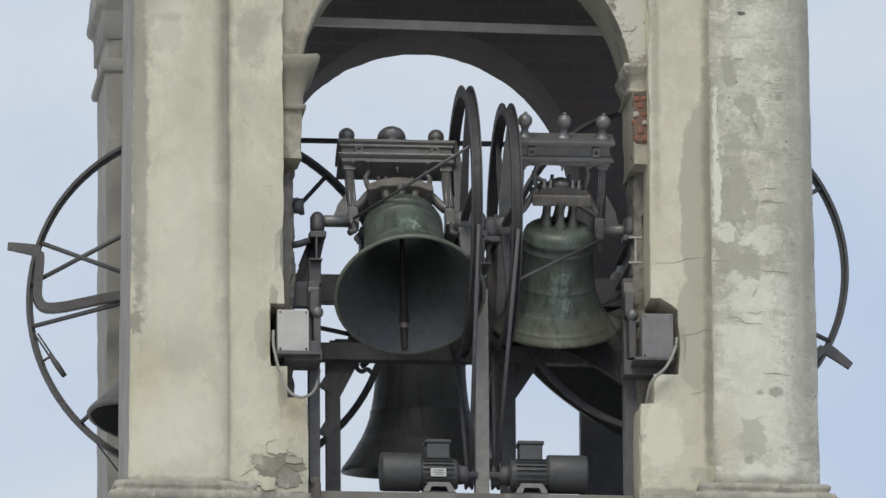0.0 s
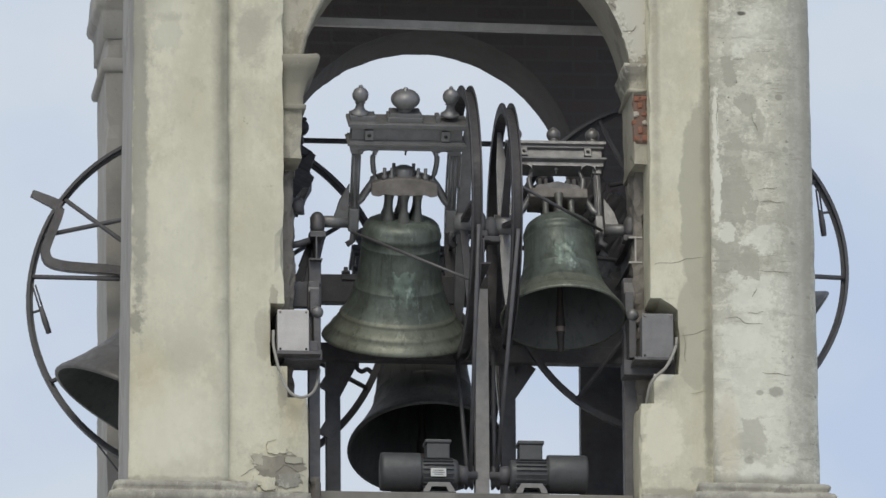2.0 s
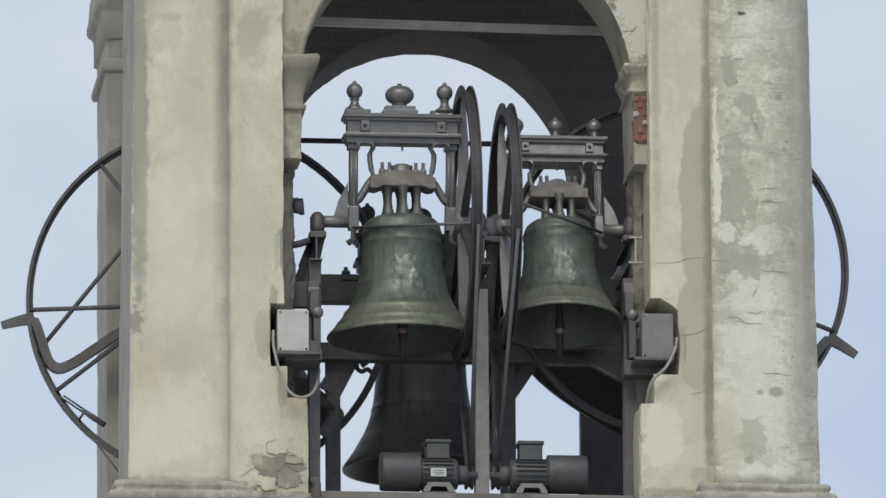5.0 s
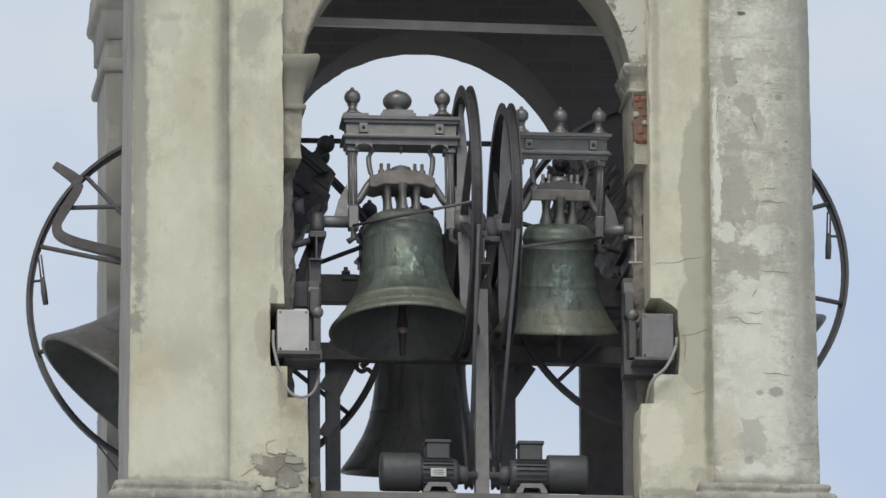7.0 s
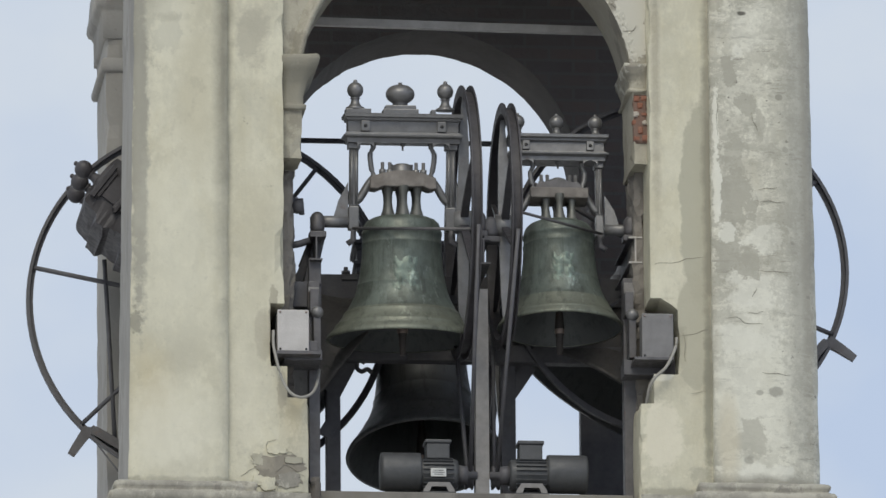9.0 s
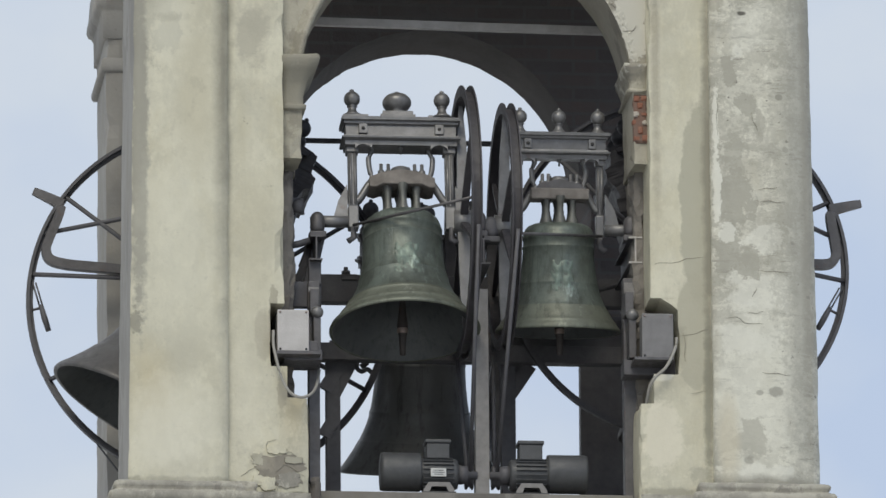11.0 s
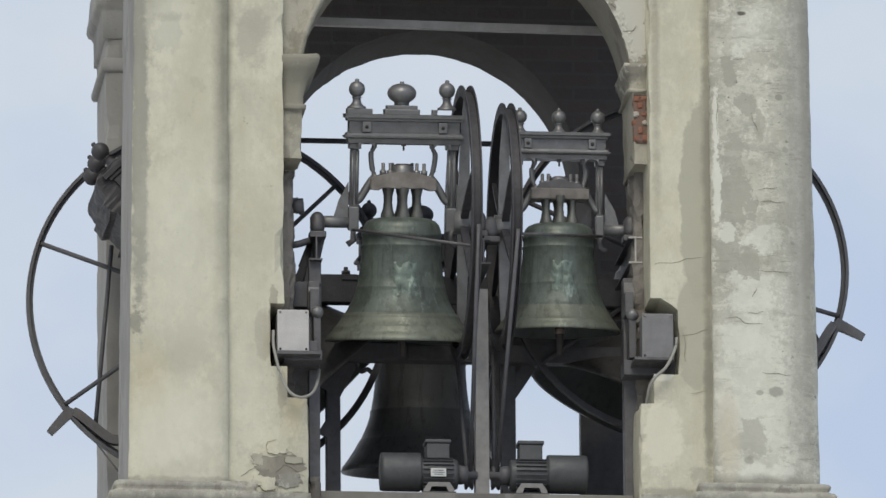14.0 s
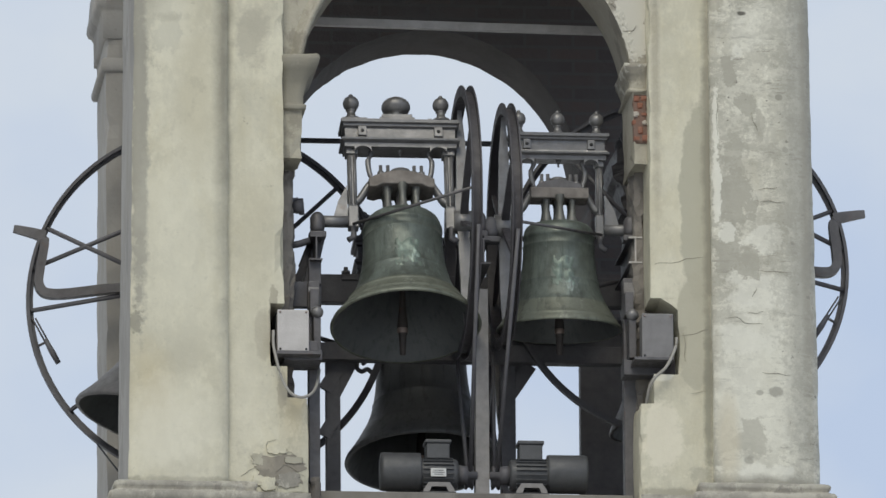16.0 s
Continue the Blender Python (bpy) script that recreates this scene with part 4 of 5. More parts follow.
        for j in range(4):
            g.faces.new((v0[j], v0[(j + 1) % 4], v1[(j + 1) % 4], v1[j]))
        part("gusset", g, iron, top)
        pts = [(sx * hw * 0.50, 0, beam0 + 0.005), (sx * hw * 0.505, 0, beam0 - 0.02), (sx * hw * 0.555, 0, beam0 - 0.055), (sx * hw * 0.53, 0, z1 + 0.10 * s), (sx * hw * 0.47, 0, z1 + 0.05 * s)]
        part("stay", tube(smooth(pts), 0.0112, 8, flat=1.2), iron, top)
        pts = [(sx * hw * 0.45, 0, z1 + 0.065 * s), (sx * hw * 0.57, 0, z1 + 0.025 * s), (sx * hw * 0.73, 0, z1 - 0.05 * s), (sx * hw * 0.80, 0, z1 - 0.065 * s)]
        part("arm", tube(smooth(pts), 0.020 * s, 8, flat=1.4), iron, top)
        part("axle_pin", lathe([(0, -0.075), (0.03, -0.075), (0.03, 0.06), (0.022, 0.065), (0.022, 0.09), (0, 0.09)], 16,
                               Matrix.Translation((x + sx * 0.10, 0, -0.008)) @ Matrix.Rotation(radians(90 * sx), 4, "Y")), iron, top)
        part("hanger", tube([(x, -0.02, -0.04), (x + sx * 0.002, -0.02, -0.10), (x + sx * 0.03, -0.02, -0.12)], 0.016, 8), M_DARK, top)
    part("drop_bolt", lathe([(0, -0.034), (0.005, -0.034), (0.005, -0.012), (0.012, -0.012), (0.012, 0.002), (0, 0.002)], 8, Matrix.Translation((0, -0.02, beam0))), iron, top)
    for sx in (-1, 1):
        # cove under the beam, between the upright and the stay
        for x0, x1 in ((hw * 0.80, hw * 0.66), (hw * 0.51, hw * 0.65)):
            cove = bmesh.new()
            edge = [(x0, 0.002), (x0, -0.030)] + [(x0 + (x1 - x0) * (1 - math.cos(radians(b))), -0.030 + 0.030 * math.sin(radians(b))) for b in (20, 40, 60, 80, 90)]
            v0 = [cove.verts.new((sx * x, -yb * 0.9, beam0 + z)) for x, z in edge]
            v1 = [cove.verts.new((sx * x, -yb * 0.6, beam0 + z)) for x, z in edge]
            cove.faces.new(v0), cove.faces.new(v1[::-1])
            for j in range(len(edge)):
                cove.faces.new((v0[j], v0[(j + 1) % len(edge)], v1[(j + 1) % len(edge)], v1[j]))
            part("cove", cove, iron, bo)
    if balls == "dome":
        part("finial", finial(-hw * 0.82, beam1 + 0.024, 0.041), iron, top)
        part("finial", finial(hw * 0.74, beam1 + 0.024, 0.041), iron, top)
        for x in (-hw * 0.82, hw * 0.74):
            part("plinth", box((x - 0.05, -0.045, beam1 - 0.002), (x + 0.075 * (1 if x < 0 else -1) + 0.002, 0.045, beam1 + 0.026), 0.003), iron, top)
        part("plinth", box((-0.012 - 0.088, -0.056, beam1 - 0.002), (-0.012 + 0.088, 0.056, beam1 + 0.026), 0.004), iron, top)
        part("dome_finial", dome_finial(-0.012, beam1 + 0.022, 0.073), iron, top)
    else:
        for x in (-0.80, 0.0, 0.80):
            part("finial", finial(x * hw, beam1 - 0.004, 0.046 if block else 0.036), iron, top)
    # wheel: a deep channelled rim with flat spokes
    wheel = wheel_part(top, wheel_x, wheel_R, light_wheel, mirror)
    if rod:
        e = Vector((wheel_x - mirror * 0.02, -wheel_R * 0.86, -0.105))
        a = Vector((-mirror * hw * 0.86, -0.05, -0.045))
        part("stay_rod", tube([a, a.lerp(e, 0.5), e], 0.008, 8), M_STEEL, top, "thin steel rod from axle to wheel")
    # clapper
    cp = bmesh.new()
    lathe([(0, 0.0), (0.012, 0.0), (0.013, -0.2 * k), (0.016, -0.42 * k), (0.021 * s, -0.48 * k), (0.027 * s, -0.53 * k), (0.025 * s, -0.565 * k), (0.019, -0.59 * k), (0.015, -0.68 * k), (0, -0.684 * k)], 16, None, cp)
    turned(cp, Matrix.Diagonal((1, 1, reach, 1)))
    clapper = part("clapper", cp, M_CLAP, top, "rusty iron clapper")
    part("worn_band", turned(lathe([(0.027 * s, -0.548 * k), (0.0285 * s, -0.562 * k), (0.025 * s, -0.574 * k)], 16), Matrix.Diagonal((1, 1, reach, 1))), M_WORN, clapper)
    clapper.location = (0, 0, 0.03 * k - drop / 2)
    body.rotation_euler.x = radians(-hang)
    return top, clapper


def ring_bm(R, cs, seg=96):
    """A rim about local x through the cross-section cs of (x, radius offset)."""
    bm = bmesh.new()
    rings = []
    for i in range(seg):
        a = 2 * math.pi * i / seg
        rings.append([bm.verts.new((x, (R + o) * math.cos(a), (R + o) * math.sin(a))) for x, o in cs])
    for i in range(seg):
        a, b = rings[i], rings[(i + 1) % seg]
        for j in range(len(cs)):
            f = bm.faces.new((a[j], a[(j + 1) % len(cs)], b[(j + 1) % len(cs)], b[j]))
            f.smooth = False
    return bm


def smooth(pts, n=5):
    """A rounded run of points through the given ones."""
    p = [Vector(q) for q in pts]
    p = [p[0] * 2 - p[1]] + p + [p[-1] * 2 - p[-2]]
    res = []
    for a, b, c, d in zip(p, p[1:], p[2:], p[3:]):
        for i in range(n):
            t = i / n
            res.append(0.5 * (2 * b + (c - a) * t + (2 * a - 5 * b + 4 * c - d) * t * t + (3 * b - a - 3 * c + d) * t ** 3))
    return res + [p[-2]]


def polar(r, deg, x=0.0):
    return (x, r * math.cos(radians(deg)), r * math.sin(radians(deg)))


def wheel_part(top, wx, R, light, mirror):
    if not light:
        w = 0.026
        cs = [(-w, 0), (-w, -0.055), (w, -0.055), (w, 0), (w - 0.007, 0), (w - 0.007, -0.03), (-w + 0.007, -0.03), (-w + 0.007, 0)]
        bm = ring_bm(R, cs)
        turned(bm, Matrix.Translation((wx, 0, 0)))
        wheel = part("wheel", bm, M_WHEEL, top, "dark iron wheel with a grooved rim")
        for i in range(6):
            d = 60 * i + 90
            wide = 0.03 if i % 3 == 0 else 0.020
            part("spoke", tube([polar(0.05, d, wx), polar(R * 0.6, d, wx), polar(R - 0.05, d, wx)], [wide, wide * 0.8, 0.009], 4, up=(1, 0, 0), flat=0.6, square=True), M_GREY if i in (0, 3) else M_WHEEL, wheel)
        part("hub", lathe([(0, -0.05), (0.06, -0.05), (0.06, 0.05), (0, 0.05)], 20, Matrix.Translation((wx, 0, 0)) @ Matrix.Rotation(radians(90), 4, "Y")), M_GREY, wheel)
        return wheel
    # light rim of bent angle iron with thin crossing spokes and a lever bracket on one side
    sgn = light
    w = 0.02
    cs = [(-w, 0), (-w, -0.016), (w - 0.010, -0.016), (w - 0.010, -0.036), (w, -0.036), (w, 0)]
    bm = turned(ring_bm(R, cs), Matrix.Translation((wx, 0, 0)))
    wheel = part("wheel", bm, M_DARK, top, "light bent-iron wheel")
    base = 0 if sgn > 0 else 180

    def at(r, deg):
        return polar(r, base + sgn * deg, wx)

    for d0, d1, r in ((8, 8, 0.13), (-6, 75, 0.62 * R), (-20, 70, 0.12), (63.5, 63.5, 0.13), (-55.5, -55.5, 0.13), (120, 120, 0.13), (180, 180, 0.13), (-120, -120, 0.13)):
        part("spoke", tube([at(r, d1), at(R - 0.02, d0)], 0.0125, 6), M_DARK, wheel)
    part("hub", lathe([(0, -0.06), (0.14, -0.06), (0.14, 0.04), (0, 0.04)], 24, Matrix.Translation((wx, 0, 0)) @ Matrix.Rotation(radians(90), 4, "Y")), M_DARK, wheel)
    # lever bracket: a thick strap along the rim that bends in to the hub, with a flat tongue outside
    pts = [at(R - 0.020, 5.5), at(R - 0.040, 3), at(R - 0.052, -2), at(R - 0.055, -7), at(R - 0.060, -11), at(R - 0.095, -13.8), at(R - 0.18, -13.9), at(R - 0.30, -12), at(R - 0.455, -8.2), at(0.13, 25)]
    wide = [0.018] * 3 + [0.029] * 60
    pts = smooth(pts)
    lever = part("lever", tube(pts, wide[:len(pts)], 4, up=(1, 0, 0), square=True, flat=0.8), M_STEEL, wheel, "thick bent lever on the rim")
    for d in (3.0, -8.5):
        p = Vector(at(R - 0.048, d))
        part("rivet", lathe([(0, -0.024), (0.007, -0.024), (0.009, -0.020), (0.009, 0.020), (0.007, 0.024), (0, 0.024)], 10, Matrix.Translation(p) @ Matrix.Rotation(radians(90), 4, "Y")), M_WORN, lever)
    part("tongue", tube([at(R - 0.03, 5.2), at(R + 0.03, 4.8), at(R + 0.10, 4.2), at(R + 0.132, 3.9)], [0.022, 0.019, 0.016, 0.014], 4, up=(1, 0, 0), square=True, flat=1.3), M_STEEL, wheel)
    # hinged catch: two thin bars to a heavier tail, with a short link to the rim
    for d in (-0.008, 0.008):
        part("catch_bar", tube([at(R - 0.035 + d, -22.5), at(R - 0.078 + d, -31)], 0.005, 6), M_DARK, wheel)
    part("catch_link", tube([at(R - 0.03, -31.8), at(R - 0.080, -31)], 0.007, 6), M_DARK, wheel)
    part("catch_tail", tube([at(R - 0.074, -30), at(R - 0.090, -35), at(R - 0.100, -39.5)], [0.012, 0.016, 0.014], 8), M_DARK, wheel)
    return wheel


AXLE_A, AXLE_B = (-0.294, 0.450, 1.497), (0.494, 0.450, 1.478)
bell_a, clapper_a = bell_thing("church_bell", "large green-bronze bell swinging in a grey iron yoke with ball finials", Matrix.Translation(AXLE_A), 0.352, 0.5725, 0.29, 0.388, 0.534, 0.309, 0.685, M_BELL, M_BELL_LIP, M_GREY, "dome", hang=2.96, flare=0.075, drop=0.0325, reach=1.05)
bell_b, clapper_b = bell_thing("church_bell", "smaller green-bronze bell in a grey iron yoke with three round finials", Matrix.Translation(AXLE_B), 0.316, 0.5056, 0.245, 0.342, 0.476, -0.273, 0.62, M_BELL, M_BELL_LIP, M_GREY, "three", True, -1, hang=-1.83, drop=0.0244, reach=1.13)
AXLE_K = (-0.068, 1.750, 1.170)
bell_k, clapper_k = bell_thing("church_bell", "big dark bronze bell low in the rear opening", Matrix.Translation(AXLE_K), 0.405, 0.66, 0.33, 0.38, 0.56, 0.40, 0.60, M_BELL_DARK, M_BELL_DARK, M_DARK, "dome", False)
TURN = Matrix.Rotation(radians(90), 4, "Z")
AXLE_L, AXLE_R = (-1.162, 1.22, 1.333), (1.138, 1.26, 1.377)
bell_l, clapper_l = bell_thing("church_bell", "brown-black bronze bell swinging out through the side opening", Matrix.Translation(AXLE_L) @ TURN, 0.508, 0.785, 0.33, 0.56, 0.76, 0.40, 0.931, M_BELL_BROWN, M_BELL_BROWN, M_WHEEL, "three", False, 1, 1, block=True)
bell_r, clapper_r = bell_thing("church_bell", "brown-black bronze bell half hidden behind the corner pier", Matrix.Translation(AXLE_R) @ TURN, 0.47, 0.68, 0.30, 0.52, 0.70, -0.40, 0.874, M_BELL_BROWN, M_BELL_BROWN, M_WHEEL, "three", False, 1, -1, block=True)


# ---- frame, motors, boxes ----
frame_top = thing("bell_frame", "grey and dark steel frame that carries the bells", "bell frame")
# front posts, centre post and the darker rear posts
part("post", box((-0.775, 0.33, -0.04), (-0.719, 0.41, 1.155), 0.004), M_STEEL, frame_top, "grey steel post")
part("post", box((0.801, 0.33, -0.04), (0.867, 0.41, 1.197), 0.004), M_STEEL, frame_top, "grey steel post")
bm = bmesh.new()
zs = (-0.04, 0.774, 1.136)
ws = (0.056, 0.064, 0.084)
we = (0.127, 0.127, 0.126)
rows = [[bm.verts.new(p) for p in ((a, 0.36, z), (b, 0.36, z), (b, 0.44, z), (a, 0.44, z))] for a, b, z in zip(ws, we, zs)]
for p, q in zip(rows, rows[1:]):
    for j in range(4):
        bm.faces.new((p[j], p[(j + 1) % 4], q[(j + 1) % 4], q[j]))
bm.faces.new(rows[0][::-1]), bm.faces.new(rows[-1])
part("centre_post", bm, M_POST, frame_top, "pale grey steel post, rusty at the foot")
part("rear_post", box((-0.627, 0.97, -0.17), (-0.556, 1.05, 0.959), 0.004), M_DARK, frame_top)
part("rear_post", box((0.255, 0.97, -0.17), (0.329, 1.05, 0.974), 0.004), M_DARK, frame_top)
# dark plate added to cover the east rear jamb
part("side_plate", box((0.760, 1.85, -0.17), (1.042, 1.93, 1.357), 0.004), M_DARK, frame_top)
# long beams behind the two front bells, and one in front of the rear bell
part("cross_beam", box((-0.839, 1.0, 1.208), (1.024, 1.08, 1.352), 0.004), M_DARK, frame_top)
part("cross_beam", box((-0.678, 0.90, 0.888), (0.894, 0.98, 0.976), 0.004), M_DARK, frame_top)
# dark block added to shut out the sky below the small bell
part("gap_block", box((0.219, 0.99, 0.973), (0.901, 1.06, 1.137), 0.004), M_DARK, frame_top)
# the beam's highlight patch, put in as a lighter plate
part("beam_highlight", box((-0.223, 0.882, 0.889), (0.016, 0.9, 0.959), 0.003), M_STEEL, frame_top, "lighter steel plate, a highlight on the beam put in as shape")
for a, b in (((-0.590, 0.990, 0.723), (-0.498, 0.990, 0.900)), ((0.301, 0.990, 0.738), (0.405, 0.990, 0.892)), ((-0.636, 0.980, 0.749), (-0.544, 0.980, 0.896)), ((-0.640, 0.980, 0.511), (-0.586, 0.980, 0.599))):
    part("brace", tube([a, b], 0.034, 4, square=True, flat=0.5), M_DARK, frame_top)
for corner in (((-0.565, 0.924), (-0.502, 0.925), (-0.566, 0.743)), ((0.324, 0.939), (0.404, 0.917), (0.322, 0.747))):
    # triangular gusset in the corner between rear post and beam
    g = bmesh.new()
    v0 = [g.verts.new((x, 0.995, z)) for x, z in corner]
    v1 = [g.verts.new((x, 1.015, z)) for x, z in corner]
    g.faces.new(v0), g.faces.new(v1[::-1])
    for j in range(3):
        g.faces.new((v0[j], v0[(j + 1) % 3], v1[(j + 1) % 3], v1[j]))
    part("gusset", g, M_DARK, frame_top)
part("brace", tube([(-0.762, 0.500, 1.159), (-0.701, 0.500, 1.421)], 0.026, 4, square=True), M_DARK, frame_top)
part("brace", tube([(-0.804, 0.620, 1.215), (-0.735, 0.620, 1.391), (-0.701, 0.620, 1.493)], 0.02, 4, square=True), M_DARK, frame_top)
part("web_plate", box((-0.768, 0.38, 1.150), (-0.706, 0.43, 1.286), 0.004), M_DARK, frame_top)
part("web_plate", box((-0.857, 0.40, 1.038), (-0.704, 0.45, 1.168), 0.004), M_DARK, frame_top)


def i_beam(x, z0, z1, y0, y1, w):
    """A rolled joist along y, its end towards the front."""
    t = 0.008
    bm = bmesh.new()
    p = [(-w, z0), (w, z0), (w, z0 + t), (t / 2, z0 + t), (t / 2, z1 - t), (w, z1 - t), (w, z1), (-w, z1), (-w, z1 - t), (-t / 2, z1 - t), (-t / 2, z0 + t), (-w, z0 + t)]
    a = [bm.verts.new((x + u, y0, v)) for u, v in p]
    b = [bm.verts.new((x + u, y1, v)) for u, v in p]
    for k in range(12):
        bm.faces.new((a[k], a[(k + 1) % 12], b[(k + 1) % 12], b[k]))
    for f in (a[::-1], b):
        for quad in ((0, 1, 2, 11), (3, 4, 9, 10), (5, 6, 7, 8)):
            bm.faces.new([f[k] for k in quad] if f is b else [f[11 - k] for k in quad])
        bm.faces.new([f[k] if f is b else f[11 - k] for k in (11, 2, 3, 10)])
        bm.faces.new([f[k] if f is b else f[11 - k] for k in (9, 4, 5, 8)])
    return bm


# one joist in two tones: pale front end, dark behind it
part("joist", i_beam(0.863, 1.268, 1.404, 0.30, 0.32, 0.034), M_JOIST, frame_top, "pale front end of a steel joist")
part("joist", i_beam(0.863, 1.268, 1.404, 0.32, 0.9, 0.033), M_DARK, frame_top)
part("joist", i_beam(-0.733, 1.266, 1.393, 0.34, 1.0, 0.030), M_STEEL, frame_top)
part("joist", i_beam(0.107, 1.266, 1.397, 0.36, 1.0, 0.034), M_DARK, frame_top)
# bearing housings on the joists
for x, z, y, r in ((-0.721, 1.469, 0.42, 0.034), (0.854, 1.477, 0.42, 0.034), (0.089, 1.487, 0.42, 0.034), (0.152, 1.459, 0.42, 0.034)):
    h = lathe([(0, -0.045), (r, -0.045), (r * 1.08, -0.02), (r * 1.08, 0.03), (r * 0.8, 0.05), (r * 0.4, 0.06), (0, 0.062)], 18, Matrix.Translation((x, y, z)))
    mat = M_STEEL if abs(x) > 0.5 else M_DARK
    hs = part("bearing_housing", h, mat, frame_top)
    part("bearing_foot", box((x - 0.042, y - 0.04, z - 0.075), (x + 0.042, y + 0.04, z - 0.044), 0.005), mat, hs)
part("beam_nut", lathe([(0, 0), (0.022, 0), (0.022, 0.02), (0.012, 0.022), (0.010, 0.04), (0, 0.042)], 8, Matrix.Translation((-0.521, 1.020, 1.353))), M_DARK, frame_top)
part("beam_plate", box((-0.546, 0.99, 1.322), (-0.466, 1.09, 1.351), 0.002), M_DARK, frame_top)
hook = part("hook", tube(smooth([(-0.470, 0.980, 0.898), (-0.470, 0.980, 0.863), (-0.448, 0.980, 0.846), (-0.419, 0.980, 0.858), (-0.396, 0.980, 0.841)]), 0.012, 8), M_DARK, frame_top)
part("post_plate", box((0.805, 0.315, 1.055), (0.862, 0.332, 1.171), 0.002), M_POST, frame_top)
part("post_plate", box((-0.777, 0.315, 1.013), (-0.723, 0.332, 1.120), 0.002), M_POST, frame_top)
tagged(link("stay_wire", tube([(-1.741, 1.500, 0.568), (-1.635, 1.500, 0.430), (-1.546, 1.500, 0.320)], 0.005, 6), M_DARK), "thin dark stay wire beside the side opening", "wire")
# the low shelf beams under the boxes
part("shelf_beam", box((-0.918, 0.10, 0.698), (-0.729, 0.34, 0.750), 0.003), M_DARK, frame_top)
part("shelf_plate", box((-0.965, 0.02, 0.709), (-0.743, 0.30, 0.726), 0.001), M_STEEL, frame_top)
part("shelf_beam", box((0.786, 0.20, 0.673), (1.057, 0.34, 0.748), 0.003), M_DARK, frame_top)
part("shelf_plate", box((0.819, 0.02, 0.710), (1.016, 0.30, 0.724), 0.001), M_STEEL, frame_top)
for x, z, y in ((-0.745, 0.964, 0.20), (0.831, 0.977, 0.20)):
    kb = part("knob", lathe([(0.032 * math.sin(math.pi * i / 10) + 1e-6 * (i in (0, 10)), -0.032 * math.cos(math.pi * i / 10)) for i in range(11)], 18, Matrix.Translation((x, y, z))), M_GREY, frame_top, "round grey iron knob")
    part("knob_stem", box((x - 0.018, y - 0.01, z - 0.22), (x + 0.018, y + 0.10, z - 0.02), 0.003), M_STEEL, kb)
    part("knob_bracket", box((x - 0.03, y + 0.04, z + 0.01), (x + 0.012, y + 0.14, z + 0.13), 0.003), M_STEEL, kb)
part("pad", box((-0.797, 0.08, 0.739), (-0.753, 0.16, 0.791), 0.003), M_STEEL, frame_top)
part("bottom_rail", box((-0.728, 0.26, -0.14), (0.833, 0.52, 0.072), 0.004), M_RAIL, frame_top)
tagged(link("trim_back_sill", box((-0.82, 1.96, -0.30), (0.86, 2.44, -0.02), 0.006), M_INNER), "plain sill of the rear opening", "sill", kind="structure")


def junction_box(name, label, x0, x1, z0, z1, mat, y0, y1):
    """A sheet-metal box with a screwed lid and a cable gland."""
    t = thing(name, label, "junction box", Matrix.Translation((x0, y0, z0)), "junction boxes")
    w, h, d = x1 - x0, z1 - z0, y1 - y0
    part("body", box((0.003, 0.014, 0.003), (w - 0.003, d, h - 0.003), 0.006), mat, t)
    lid = part("lid", box((0, 0, 0), (w, 0.012, h), 0.005), mat, t)
    for u in (0.09, 0.91):
        for v in (0.06, 0.94):
            part("screw", lathe([(0, 0), (0.006, 0), (0.005, 0.004), (0, 0.005)], 8, Matrix.Translation((w * u, -0.0005, h * v)) @ Matrix.Rotation(radians(90), 4, "X")), M_WORN if v > 0.5 else M_INK, lid)
    return t


junction_box("junction_box", "pale grey enamel junction box beside the opening", -0.958, -0.801, 0.724, 0.936, M_BOX, 0.03, 0.16)
junction_box("junction_box", "dark grey metal junction box in a cut-out of the wall", 0.857, 1.015, 0.720, 0.948, M_BOX2, 0.03, 0.16)
tagged(link("cable", tube(smooth([(-0.977, 0.040, 0.831), (-0.978, 0.030, 0.757), (-0.965, 0.020, 0.683), (-0.942, 0.000, 0.584), (-0.904, -0.010, 0.511), (-0.854, -0.010, 0.483), (-0.803, 0.020, 0.500), (-0.767, 0.080, 0.548), (-0.745, 0.160, 0.619), (-0.731, 0.240, 0.680)]), 0.0075, 8), M_CABLE), "pale grey cable looping below the box", "cable")
tagged(link("cable", tube(smooth([(1.032, 0.050, 0.830), (1.027, 0.040, 0.788), (1.004, 0.020, 0.725), (0.967, 0.000, 0.662), (0.919, 0.000, 0.616), (0.892, 0.020, 0.571), (0.884, 0.050, 0.529), (0.881, 0.100, 0.483)]), 0.008, 8), M_CABLE), "pale grey cable running down the jamb", "cable")


